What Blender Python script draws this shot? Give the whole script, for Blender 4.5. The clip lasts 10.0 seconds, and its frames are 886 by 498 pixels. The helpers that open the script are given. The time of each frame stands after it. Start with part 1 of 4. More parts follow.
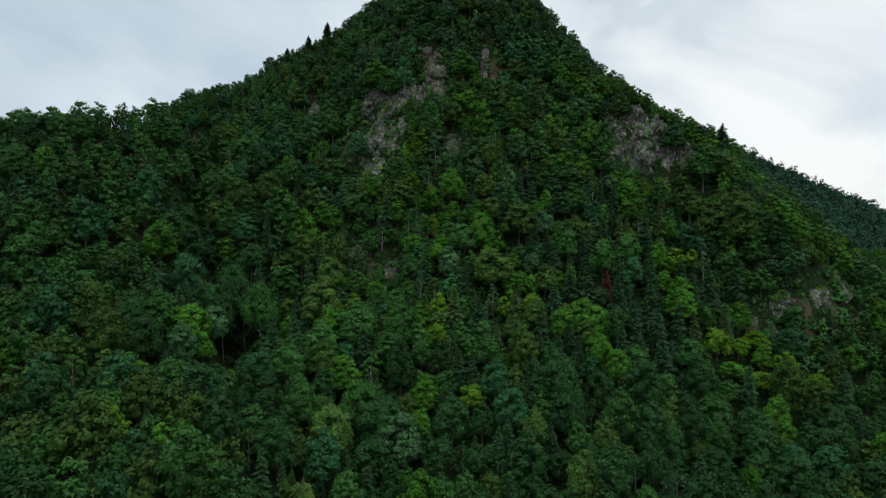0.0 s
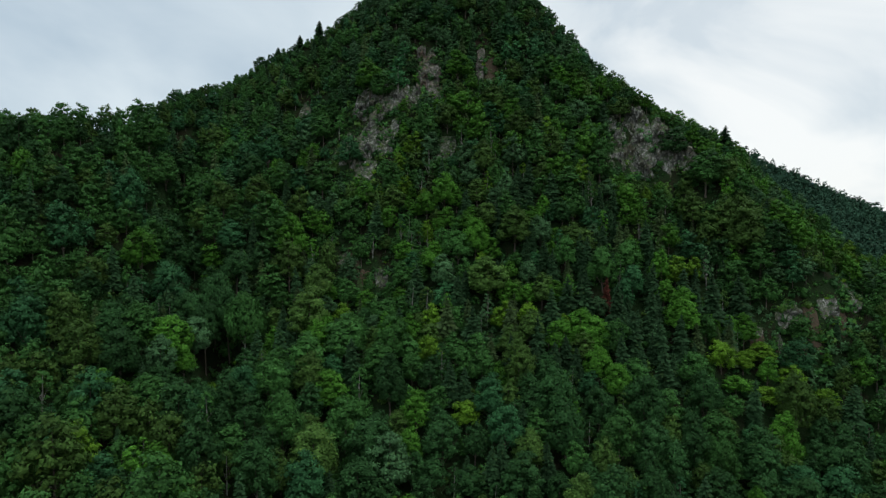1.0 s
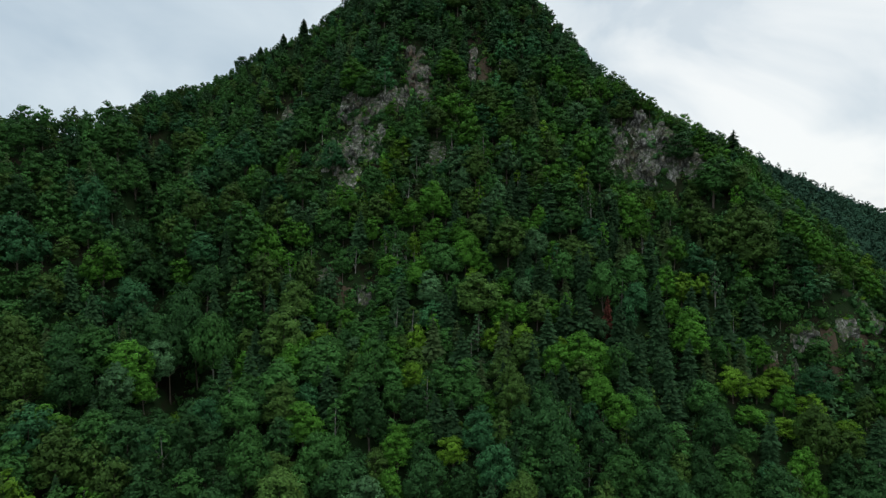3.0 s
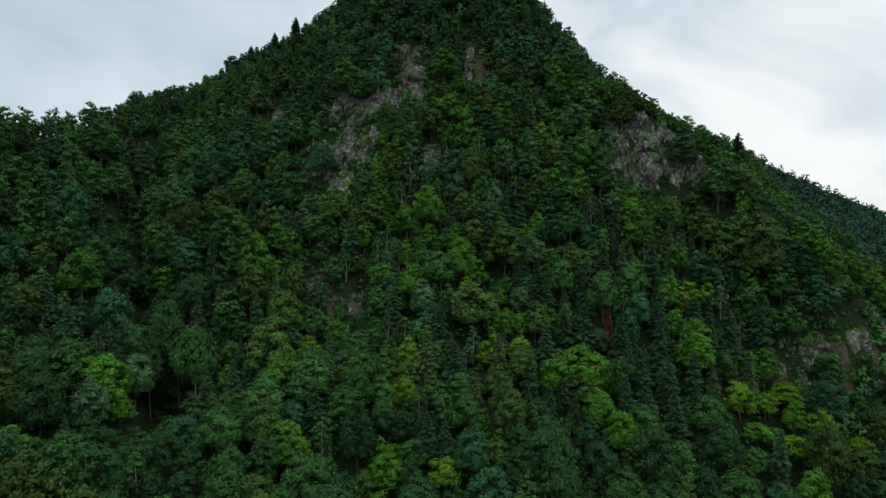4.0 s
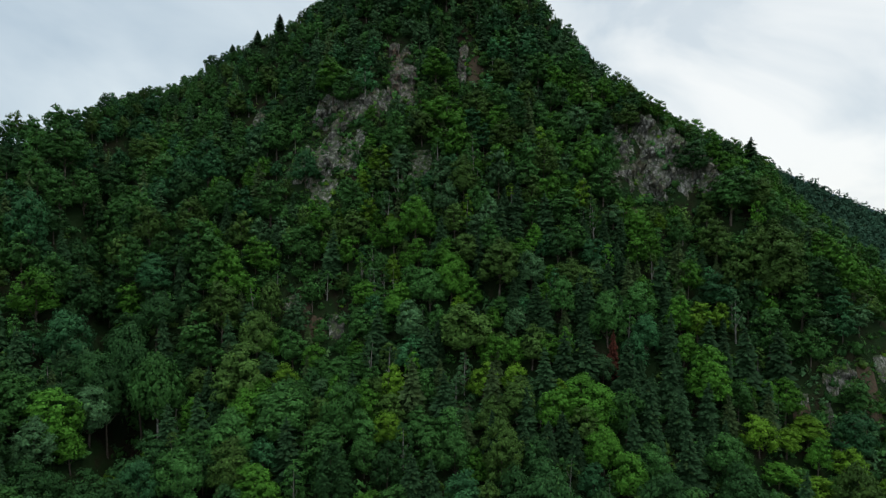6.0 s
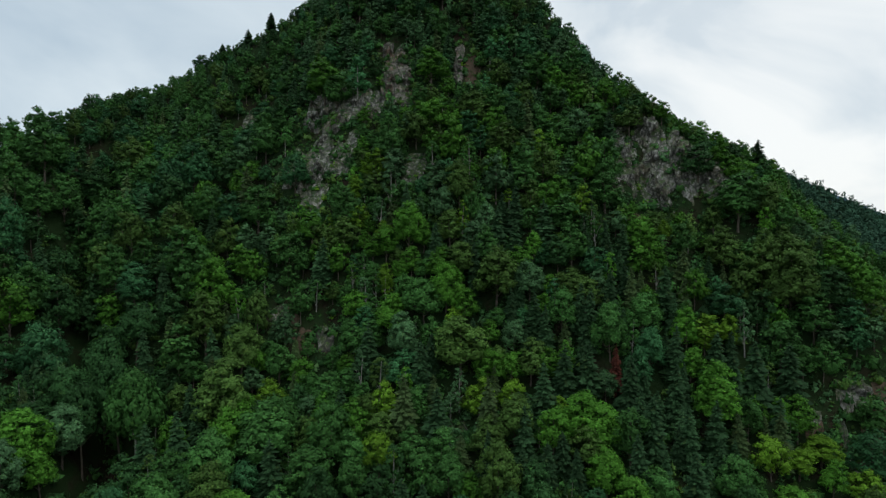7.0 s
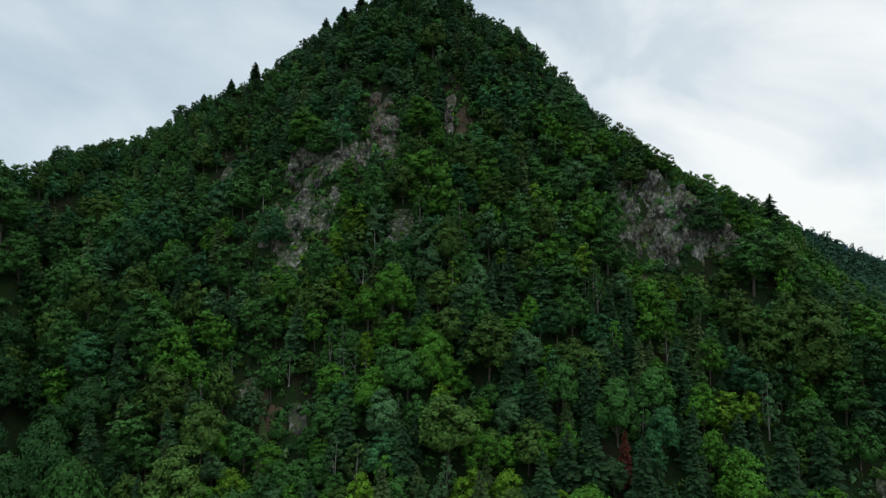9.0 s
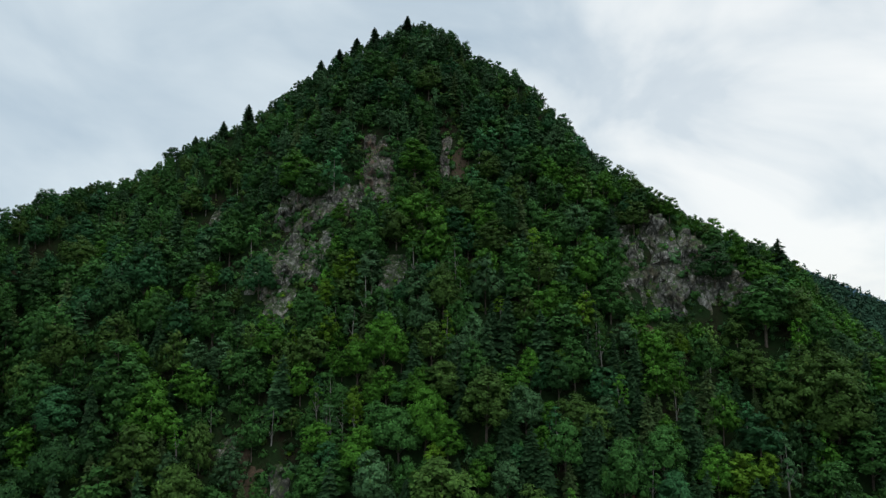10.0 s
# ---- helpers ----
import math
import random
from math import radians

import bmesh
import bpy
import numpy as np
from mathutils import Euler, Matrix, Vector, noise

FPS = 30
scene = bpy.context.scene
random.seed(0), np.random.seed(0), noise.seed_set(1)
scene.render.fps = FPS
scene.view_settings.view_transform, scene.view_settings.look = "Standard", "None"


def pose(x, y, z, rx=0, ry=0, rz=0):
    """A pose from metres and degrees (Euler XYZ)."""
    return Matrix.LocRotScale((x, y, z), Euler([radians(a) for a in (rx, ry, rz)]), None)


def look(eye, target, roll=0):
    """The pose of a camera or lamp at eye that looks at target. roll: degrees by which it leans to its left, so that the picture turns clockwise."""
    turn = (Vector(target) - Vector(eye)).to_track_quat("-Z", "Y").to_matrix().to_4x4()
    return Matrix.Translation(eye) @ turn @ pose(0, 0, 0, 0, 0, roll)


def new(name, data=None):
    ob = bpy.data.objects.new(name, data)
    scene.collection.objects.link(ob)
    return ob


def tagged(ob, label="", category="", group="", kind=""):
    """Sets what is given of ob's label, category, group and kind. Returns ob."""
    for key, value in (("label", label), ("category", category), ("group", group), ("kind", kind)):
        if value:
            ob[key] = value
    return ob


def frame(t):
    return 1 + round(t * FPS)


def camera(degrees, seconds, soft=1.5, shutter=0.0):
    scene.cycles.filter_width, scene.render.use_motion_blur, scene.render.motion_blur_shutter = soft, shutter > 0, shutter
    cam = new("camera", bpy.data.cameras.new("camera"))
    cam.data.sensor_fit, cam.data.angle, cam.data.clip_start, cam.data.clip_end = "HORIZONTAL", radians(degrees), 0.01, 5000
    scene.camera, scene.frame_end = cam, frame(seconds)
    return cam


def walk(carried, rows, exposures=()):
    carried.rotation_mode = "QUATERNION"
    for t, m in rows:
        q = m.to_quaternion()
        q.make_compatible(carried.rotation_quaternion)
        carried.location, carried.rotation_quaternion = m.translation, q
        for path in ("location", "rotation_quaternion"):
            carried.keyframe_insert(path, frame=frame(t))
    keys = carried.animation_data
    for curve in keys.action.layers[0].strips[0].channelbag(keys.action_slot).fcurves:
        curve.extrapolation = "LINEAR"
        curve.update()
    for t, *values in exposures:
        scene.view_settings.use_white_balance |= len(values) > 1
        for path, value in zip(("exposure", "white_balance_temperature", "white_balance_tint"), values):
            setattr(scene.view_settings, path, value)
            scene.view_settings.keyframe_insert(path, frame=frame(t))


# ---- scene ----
cam = camera(70.3, 10.0, 1.3)
METRES, EYE, TILT, LEAN, TURN = 90.0, 100.0, -2.5, 0.0, 0.0
ROWS = [
    (0.0, 0.0, 0.0, 0.0, 0.0, -0.0, -0.0),
    (0.5, 0.0128, 0.048, 0.0169, -0.03, -0.06, -0.0),
    (1.0, 0.0238, 0.0966, 0.0311, -0.09, -0.03, -0.03),
    (1.5, 0.0336, 0.1441, 0.0451, -0.13, -0.01, -0.02),
    (2.0, 0.0436, 0.1911, 0.0586, -0.17, 0.02, -0.03),
    (2.5, 0.0537, 0.238, 0.0727, -0.2, 0.0, -0.04),
    (4.0, 0.0825, 0.3783, 0.1148, -0.32, -0.04, -0.07),
    (4.5, 0.0914, 0.4253, 0.1291, -0.35, -0.05, -0.06),
    (5.0, 0.1002, 0.4723, 0.1431, -0.38, -0.07, -0.06),
    (6.5, 0.1251, 0.6129, 0.1857, -0.37, -0.1, -0.04),
    (7.0, 0.1344, 0.6597, 0.1994, -0.39, -0.1, -0.01),
    (7.5, 0.1434, 0.7062, 0.2149, -0.43, -0.14, -0.0),
    (8.0, 0.1519, 0.7534, 0.2311, -0.46, 0.55, 0.03),
    (8.5, 0.1607, 0.7993, 0.2465, -0.5, 2.21, 0.05),
    (9.0, 0.1691, 0.8455, 0.261, -0.53, 4.05, 0.07),
    (9.5, 0.1779, 0.8916, 0.276, -0.54, 5.89, 0.09),
    (10.0, 0.1872, 0.9381, 0.2905, -0.53, 7.74, 0.1),
]
walk(cam, [(t, pose(0, 0, EYE, TILT, LEAN, TURN) @ pose(METRES * x, METRES * y, METRES * z, 90 + pitch, roll, yaw)) for t, x, y, z, yaw, pitch, roll in ROWS], [(0.0, 0.0, 6380, 10.0), (10.0, 0.0, 6380, 10.0)])

# ---- sky and light ----
SUN_AZ, SUN_EL = radians(115), radians(62)          # azimuth from +y towards +x
world = bpy.data.worlds.new("overcast_sky")
scene.world = world
world.use_nodes = True
wn, wl = world.node_tree.nodes, world.node_tree.links
wn.clear()
w_out = wn.new("ShaderNodeOutputWorld")
w_bg = wn.new("ShaderNodeBackground")
w_sky = wn.new("ShaderNodeTexSky")
w_sky.sky_type, w_sky.sun_disc = "NISHITA", False
w_sky.sun_elevation, w_sky.sun_rotation = SUN_EL, SUN_AZ
w_gain = wn.new("ShaderNodeVectorMath")
w_gain.operation = "SCALE"
w_gain.inputs["Scale"].default_value = 0.12
w_tc = wn.new("ShaderNodeTexCoord")
w_map = wn.new("ShaderNodeMapping")
w_map.inputs["Scale"].default_value = (1.0, 1.0, 1.7)
w_noise = wn.new("ShaderNodeTexNoise")
w_noise.inputs["Scale"].default_value = 3.0
w_noise.inputs["Detail"].default_value = 5.0
w_noise.inputs["Roughness"].default_value = 0.5
w_noise.inputs["Distortion"].default_value = 0.5
w_ramp = wn.new("ShaderNodeValToRGB")
w_ramp.color_ramp.elements[0].position, w_ramp.color_ramp.elements[0].color = 0.31, (0.45, 0.56, 0.65, 1)
w_ramp.color_ramp.elements[1].position, w_ramp.color_ramp.elements[1].color = 0.71, (0.79, 0.87, 0.895, 1)
w_dot = wn.new("ShaderNodeVectorMath")
w_dot.operation = "DOT_PRODUCT"
GLOW = Vector((math.sin(radians(34)) * math.cos(radians(14)), math.cos(radians(34)) * math.cos(radians(14)), math.sin(radians(14))))
w_dot.inputs[1].default_value = GLOW
w_glow = wn.new("ShaderNodeMapRange")
w_glow.interpolation_type = "SMOOTHSTEP"
w_glow.inputs["From Min"].default_value, w_glow.inputs["From Max"].default_value = 0.86, 1.0
w_glow.inputs["To Max"].default_value = 0.82
w_white = wn.new("ShaderNodeMix")
w_white.data_type = "RGBA"
w_white.inputs["B"].default_value = (0.985, 1.0, 0.975, 1)
w_cover = wn.new("ShaderNodeMix")
w_cover.data_type = "RGBA"
w_cover.inputs["Factor"].default_value = 0.92
wl.new(w_tc.outputs["Generated"], w_map.inputs["Vector"])
wl.new(w_map.outputs["Vector"], w_noise.inputs["Vector"])
wl.new(w_noise.outputs["Fac"], w_ramp.inputs["Fac"])
wl.new(w_tc.outputs["Generated"], w_dot.inputs[0])
wl.new(w_dot.outputs["Value"], w_glow.inputs["Value"])
w_break = wn.new("ShaderNodeMapRange")
w_break.inputs["From Min"].default_value, w_break.inputs["From Max"].default_value = 0.40, 0.58
w_break.inputs["To Min"].default_value, w_break.inputs["To Max"].default_value = 0.5, 1.25
w_part = wn.new("ShaderNodeMath")
w_part.operation, w_part.use_clamp = "MULTIPLY", True
wl.new(w_noise.outputs["Fac"], w_break.inputs["Value"])
wl.new(w_glow.outputs["Result"], w_part.inputs[0])
wl.new(w_break.outputs["Result"], w_part.inputs[1])
wl.new(w_part.outputs["Value"], w_white.inputs["Factor"])
wl.new(w_ramp.outputs["Color"], w_white.inputs["A"])
wl.new(w_sky.outputs["Color"], w_gain.inputs[0])
wl.new(w_gain.outputs["Vector"], w_cover.inputs["A"])
wl.new(w_white.outputs["Result"], w_cover.inputs["B"])
wl.new(w_cover.outputs["Result"], w_bg.inputs["Color"])
w_up = wn.new("ShaderNodeSeparateXYZ")                # a cloud cover that is brightest overhead
w_zenith = wn.new("ShaderNodeMapRange")
w_zenith.interpolation_type = "SMOOTHSTEP"
w_zenith.inputs["From Min"].default_value, w_zenith.inputs["From Max"].default_value = 0.45, 1.0
w_zenith.inputs["To Min"].default_value, w_zenith.inputs["To Max"].default_value = 1.0, 2.5
wl.new(w_tc.outputs["Generated"], w_up.inputs["Vector"])
wl.new(w_up.outputs["Z"], w_zenith.inputs["Value"])
wl.new(w_zenith.outputs["Result"], w_bg.inputs["Strength"])
wl.new(w_bg.outputs["Background"], w_out.inputs["Surface"])

sun_data = bpy.data.lights.new("sun", "SUN")
sun_data.energy, sun_data.angle, sun_data.color = 0.7, radians(30), (1.0, 0.97, 0.92)
sun = new("sun", sun_data)
sun.matrix_world = look((0, 0, 0), (-math.sin(SUN_AZ) * math.cos(SUN_EL), -math.cos(SUN_AZ) * math.cos(SUN_EL), -math.sin(SUN_EL)))


# ---- materials ----
def material(name, rough=0.7):
    m = bpy.data.materials.new(name)
    m.use_nodes = True
    n, l = m.node_tree.nodes, m.node_tree.links
    b = n["Principled BSDF"]
    b.inputs["Roughness"].default_value = rough
    b.inputs["Specular IOR Level"].default_value = 0.25
    return m, n, l, b


def ramp(n, stops):
    r = n.new("ShaderNodeValToRGB")
    while len(r.color_ramp.elements) < len(stops):
        r.color_ramp.elements.new(0.5)
    for e, (p, c) in zip(r.color_ramp.elements, stops):
        e.position, e.color = p, (*c, 1)
    return r


def noise_node(n, l, scale, detail=4.0, rough=0.55, stretch=None, space="Object"):
    t = n.new("ShaderNodeTexCoord")
    x = n.new("ShaderNodeTexNoise")
    x.inputs["Scale"].default_value, x.inputs["Detail"].default_value, x.inputs["Roughness"].default_value = scale, detail, rough
    src = t.outputs[space]
    if stretch:
        mp = n.new("ShaderNodeMapping")
        mp.inputs["Scale"].default_value = stretch
        l.new(src, mp.inputs["Vector"])
        src = mp.outputs["Vector"]
    l.new(src, x.inputs["Vector"])
    return x


def mix_rgb(n, l, fac, a, b, blend="MIX"):
    m = n.new("ShaderNodeMix")
    m.data_type, m.blend_type = "RGBA", blend
    for sock, v in ((m.inputs["Factor"], fac), (m.inputs["A"], a), (m.inputs["B"], b)):
        if isinstance(v, (tuple, float)):
            sock.default_value = (*v, 1) if isinstance(v, tuple) else v
        else:
            l.new(v, sock)
    return m.outputs["Result"]


def leaf_material(name, base, rough=0.6, vary=0.36, through_light=0.16):
    """Foliage: each spray differs a little, each tree too."""
    m, n, l, b = material(name, rough)
    b.inputs["Specular IOR Level"].default_value = 0.06
    geo, info = n.new("ShaderNodeNewGeometry"), n.new("ShaderNodeObjectInfo")
    lo = tuple(c * (1 - vary) for c in base)
    hi = tuple(min(1, c * (1 + vary)) for c in base)
    warm = (base[0] * 1.6 + 0.01, base[1] * 1.25, base[2] * 0.8)
    r = ramp(n, [(0.0, lo), (0.55, base), (0.9, hi), (1.0, warm)])
    l.new(geo.outputs["Random Per Island"], r.inputs["Fac"])
    hs = n.new("ShaderNodeHueSaturation")
    mr = n.new("ShaderNodeMapRange")
    mr.inputs["To Min"].default_value, mr.inputs["To Max"].default_value = 0.74, 1.26
    l.new(info.outputs["Random"], mr.inputs["Value"])
    tone = noise_node(n, l, 0.11, 2.0)
    tr2 = n.new("ShaderNodeMapRange")
    tr2.inputs["From Min"].default_value, tr2.inputs["From Max"].default_value = 0.3, 0.7
    tr2.inputs["To Min"].default_value, tr2.inputs["To Max"].default_value = 0.64, 1.38
    l.new(tone.outputs["Fac"], tr2.inputs["Value"])
    prod = n.new("ShaderNodeMath")
    prod.operation = "MULTIPLY"
    l.new(mr.outputs["Result"], prod.inputs[0])
    l.new(tr2.outputs["Result"], prod.inputs[1])
    grain = noise_node(n, l, 2.4, 3.0, 0.65)             # single leaves and the gaps between them
    gr = n.new("ShaderNodeMapRange")
    gr.inputs["From Min"].default_value, gr.inputs["From Max"].default_value = 0.36, 0.66
    gr.inputs["To Min"].default_value, gr.inputs["To Max"].default_value = 0.66, 1.3
    l.new(grain.outputs["Fac"], gr.inputs["Value"])
    prod2 = n.new("ShaderNodeMath")
    prod2.operation = "MULTIPLY"
    l.new(prod.outputs["Value"], prod2.inputs[0])
    l.new(gr.outputs["Result"], prod2.inputs[1])
    l.new(prod2.outputs["Value"], hs.inputs["Value"])
    bump = n.new("ShaderNodeBump")
    bump.inputs["Strength"].default_value, bump.inputs["Distance"].default_value = 0.6, 0.35
    l.new(grain.outputs["Fac"], bump.inputs["Height"])
    l.new(bump.outputs["Normal"], b.inputs["Normal"])
    big = noise_node(n, l, 0.35, 3.0)
    l.new(mix_rgb(n, l, big.outputs["Fac"], r.outputs["Color"], hi), hs.inputs["Color"])
    l.new(hs.outputs["Color"], b.inputs["Base Color"])
    tr, ad = n.new("ShaderNodeBsdfTranslucent"), n.new("ShaderNodeMixShader")
    l.new(hs.outputs["Color"], tr.inputs["Color"])
    ad.inputs["Fac"].default_value = through_light
    l.new(b.outputs["BSDF"], ad.inputs[1])
    l.new(tr.outputs["BSDF"], ad.inputs[2])
    l.new(ad.outputs["Shader"], n["Material Output"].inputs["Surface"])
    return m


def rock_material(name, light, dark, moss=0.35, warm=(0.20, 0.13, 0.08)):
    m, n, l, b = material(name, 0.9)
    streak = noise_node(n, l, 0.42, 7.0, 0.68, (1.6, 1.6, 0.75))
    r = ramp(n, [(0.38, dark), (0.50, tuple((p * 2 + q) / 3 for p, q in zip(dark, light))), (0.62, light)])
    l.new(streak.outputs["Fac"], r.inputs["Fac"])
    stain = noise_node(n, l, 0.22, 5.0, 0.6, (1, 1, 0.5))
    sr = ramp(n, [(0.50, (0, 0, 0)), (0.62, (0.8, 0.8, 0.8))])
    l.new(stain.outputs["Fac"], sr.inputs["Fac"])
    c = mix_rgb(n, l, sr.outputs["Color"], r.outputs["Color"], warm)
    geo, sep = n.new("ShaderNodeNewGeometry"), n.new("ShaderNodeSeparateXYZ")
    l.new(geo.outputs["Normal"], sep.inputs["Vector"])
    patch = noise_node(n, l, 0.8, 5.0, 0.7)
    add = n.new("ShaderNodeMath")
    add.operation = "MULTIPLY_ADD"
    l.new(sep.outputs["Z"], add.inputs[0])
    add.inputs[1].default_value = 0.45
    l.new(patch.outputs["Fac"], add.inputs[2])
    mr = ramp(n, [(0.78 - moss * 0.3, (0, 0, 0)), (0.95 - moss * 0.3, (1, 1, 1))])
    l.new(add.outputs["Value"], mr.inputs["Fac"])
    mossy = mix_rgb(n, l, mr.outputs["Color"], c, (0.045, 0.07, 0.02))
    joints = []                                          # dark joint lines, wide apart and close together
    for size, thin in ((0.22, 0.03), (0.7, 0.05)):
        vo, mp, tc, wob = n.new("ShaderNodeTexVoronoi"), n.new("ShaderNodeMapping"), n.new("ShaderNodeTexCoord"), noise_node(n, l, 0.5, 4.0)
        vo.feature = "DISTANCE_TO_EDGE"
        vo.inputs["Scale"].default_value = size
        mp.inputs["Scale"].default_value = (1.2, 1.2, 0.5)
        va = n.new("ShaderNodeVectorMath")
        va.operation = "MULTIPLY_ADD"
        va.inputs[1].default_value = (0.9, 0.9, 0.9)
        l.new(wob.outputs["Color"], va.inputs[0])
        l.new(tc.outputs["Object"], va.inputs[2])
        l.new(va.outputs["Vector"], mp.inputs["Vector"])
        l.new(mp.outputs["Vector"], vo.inputs["Vector"])
        jr = ramp(n, [(0.0, (1, 1, 1)), (thin, (0.75, 0.75, 0.75)), (thin * 2.2, (0, 0, 0))])
        l.new(vo.outputs["Distance"], jr.inputs["Fac"])
        joints.append(jr.outputs["Color"])
    wide = mix_rgb(n, l, 0.85, (0.0, 0.0, 0.0), joints[0])
    one = mix_rgb(n, l, wide, mossy, (0.03, 0.03, 0.022))
    half = mix_rgb(n, l, 0.5, (0.0, 0.0, 0.0), joints[1])
    l.new(mix_rgb(n, l, half, one, (0.03, 0.03, 0.022)), b.inputs["Base Color"])
    bump = n.new("ShaderNodeBump")
    bump.inputs["Strength"].default_value, bump.inputs["Distance"].default_value = 0.9, 0.7
    crack = noise_node(n, l, 1.6, 9.0, 0.7, (1.2, 1.2, 0.5))
    l.new(crack.outputs["Fac"], bump.inputs["Height"])
    l.new(bump.outputs["Normal"], b.inputs["Normal"])
    return m


def ground_material():
    """Leaf litter, soil and grass, with bare stone where the slope stands steep."""
    m, n, l, b = material("forest_floor", 0.95)
    b.inputs["Specular IOR Level"].default_value = 0.05
    grain = noise_node(n, l, 0.9, 8.0, 0.7)
    soil = ramp(n, [(0.3, (0.009, 0.007, 0.004)), (0.55, (0.022, 0.016, 0.010)), (0.75, (0.05, 0.036, 0.023))])
    l.new(grain.outputs["Fac"], soil.inputs["Fac"])
    patch = noise_node(n, l, 0.12, 5.0, 0.6)
    green = ramp(n, [(0.34, (0, 0, 0)), (0.52, (1, 1, 1))])
    l.new(patch.outputs["Fac"], green.inputs["Fac"])
    c = mix_rgb(n, l, green.outputs["Color"], soil.outputs["Color"], (0.013, 0.026, 0.008))
    l.new(c, b.inputs["Base Color"])
    bump = n.new("ShaderNodeBump")
    bump.inputs["Strength"].default_value, bump.inputs["Distance"].default_value = 0.7, 0.6
    l.new(grain.outputs["Fac"], bump.inputs["Height"])
    l.new(bump.outputs["Normal"], b.inputs["Normal"])
    return m


def bark_material(name, light, dark):
    m, n, l, b = material(name, 0.9)
    g = noise_node(n, l, 3.0, 5.0, 0.6, (1, 1, 0.3))
    r = ramp(n, [(0.35, dark), (0.65, light)])
    l.new(g.outputs["Fac"], r.inputs["Fac"])
    l.new(r.outputs["Color"], b.inputs["Base Color"])
    return m


LEAF = {
    "mid": leaf_material("leaf_mid_green", (0.0405, 0.1101, 0.0241)),
    "deep": leaf_material("leaf_deep_green", (0.0252, 0.0686, 0.0192)),
    "blue": leaf_material("leaf_blue_green", (0.0320, 0.0997, 0.0349)),
    "fresh": leaf_material("leaf_fresh_green", (0.0526, 0.1443, 0.0159)),
    "lime": leaf_material("leaf_yellow_green", (0.0873, 0.1760, 0.0145)),
    "olive": leaf_material("leaf_olive", (0.0523, 0.1018, 0.0205)),
    "grey": leaf_material("leaf_grey_green", (0.0523, 0.1143, 0.0433)),
    "needle": leaf_material("needle_dark_green", (0.0203, 0.0489, 0.0175), 0.7, 0.35, 0.08),
    "needle_olive": leaf_material("needle_olive_green", (0.0384, 0.0644, 0.0205), 0.7, 0.35, 0.08),
    "rust": leaf_material("leaf_rust", (0.0680, 0.0220, 0.0140), 0.7, 0.35, 0.1),
    # hill leaves: bluer than the near woods, haze mixed into the colour
    "far": leaf_material("leaf_far_haze_tint", (0.0238, 0.0568, 0.0320), 0.9, 0.25, 0.0),
    # ridge leaves: mostly the blue of distance haze, painted into the base colour
    "distant": leaf_material("leaf_distant_haze_tint", (0.0560, 0.0960, 0.1280), 0.95, 0.15, 0.0),
}
BARK = bark_material("bark_brown_grey", (0.15, 0.12, 0.09), (0.05, 0.04, 0.03))
PALE = bark_material("bark_pale_grey", (0.32, 0.30, 0.26), (0.13, 0.115, 0.10))
ROCK = rock_material("rock_grey", (0.41, 0.38, 0.335), (0.072, 0.068, 0.056), 0.38, (0.16, 0.135, 0.085))
ROCK_RED = rock_material("rock_reddish", (0.31, 0.27, 0.235), (0.072, 0.060, 0.050), 0.25, (0.17, 0.10, 0.065))
FLOOR = ground_material()
SOIL = bark_material("bare_soil_rust", (0.085, 0.050, 0.030), (0.030, 0.028, 0.014))


# ---- the land: lines that run along the slope, from the valley to the crest ----
KNOT_X = [-420, -200, -145, -105, -60, -20, 10, 50, 90, 125, 165, 300]
SLOPE = [   # y and z of each line at the knots
    ([5, 64, 93, 103, 108, 114, 114, 114, 114, 114, 114, 65], [-10, 18, 32, 36, 35, 10, 5, 5, 5, 5, 5, -17]),
    ([124, 132, 152, 167, 168, 175, 178, 183, 181, 183, 178, 125], [10, 48, 53, 53, 45, 38, 41, 44, 29, 30, 26, -10]),
    ([183, 177, 191, 219, 218, 222, 220, 217, 214, 210, 203, 155], [33, 66, 74, 76, 59, 66, 70, 69, 67, 53, 41, -3]),
    ([242, 215, 225, 262, 262, 275, 255, 250, 261, 232, 224, 174], [61, 93, 102, 112, 106, 127, 115, 114, 115, 94, 58, 3]),
    ([281, 240, 251, 316, 316, 295, 303, 300, 276, 270, 246, 189], [92, 114, 124, 148, 154, 161, 169, 159, 148, 118, 73, 10]),
]
CREST_X = [-420, -200, -145, -128, -105, -60, -34, -15, 5, 20, 25, 32, 50, 66, 80, 92, 107, 125, 145, 165, 300]
CREST_Y = [300, 261, 268, 315, 342, 345, 345, 345, 345, 345, 342, 336, 325, 316, 307, 298, 288, 284, 274, 256, 206]
CREST_Z = [112, 134, 141, 161, 176, 201, 218, 231, 240, 240.5, 236, 224, 213, 187, 166.5, 155, 143.5, 138, 114.5, 91, 20]
VALLEY = -25.0
GULLY = [(-68, 185), (-66, 206), (-84, 234), (-102, 258), (-110, 290)]


def smooth(a, times):
    for _ in range(times):
        p = np.pad(a, 1, mode="edge")
        a = (p[:-2, 1:-1] + p[2:, 1:-1] + p[1:-1, :-2] + p[1:-1, 2:] + 4 * p[1:-1, 1:-1]) / 8
    return a


def spread(lo, hi, step, far_lo, far_hi):
    inner = np.arange(lo, hi + step, step)
    def tail(start, end):
        out, d, x = [], step, start
        while abs(x - start) < abs(end - start):
            d *= 1.22
            x += d if end > start else -d
            out.append(x)
        return out
    return np.array(tail(lo, far_lo)[::-1] + list(inner) + tail(hi, far_hi))


GX = spread(-440, 460, 4.0, -4300, 4300)
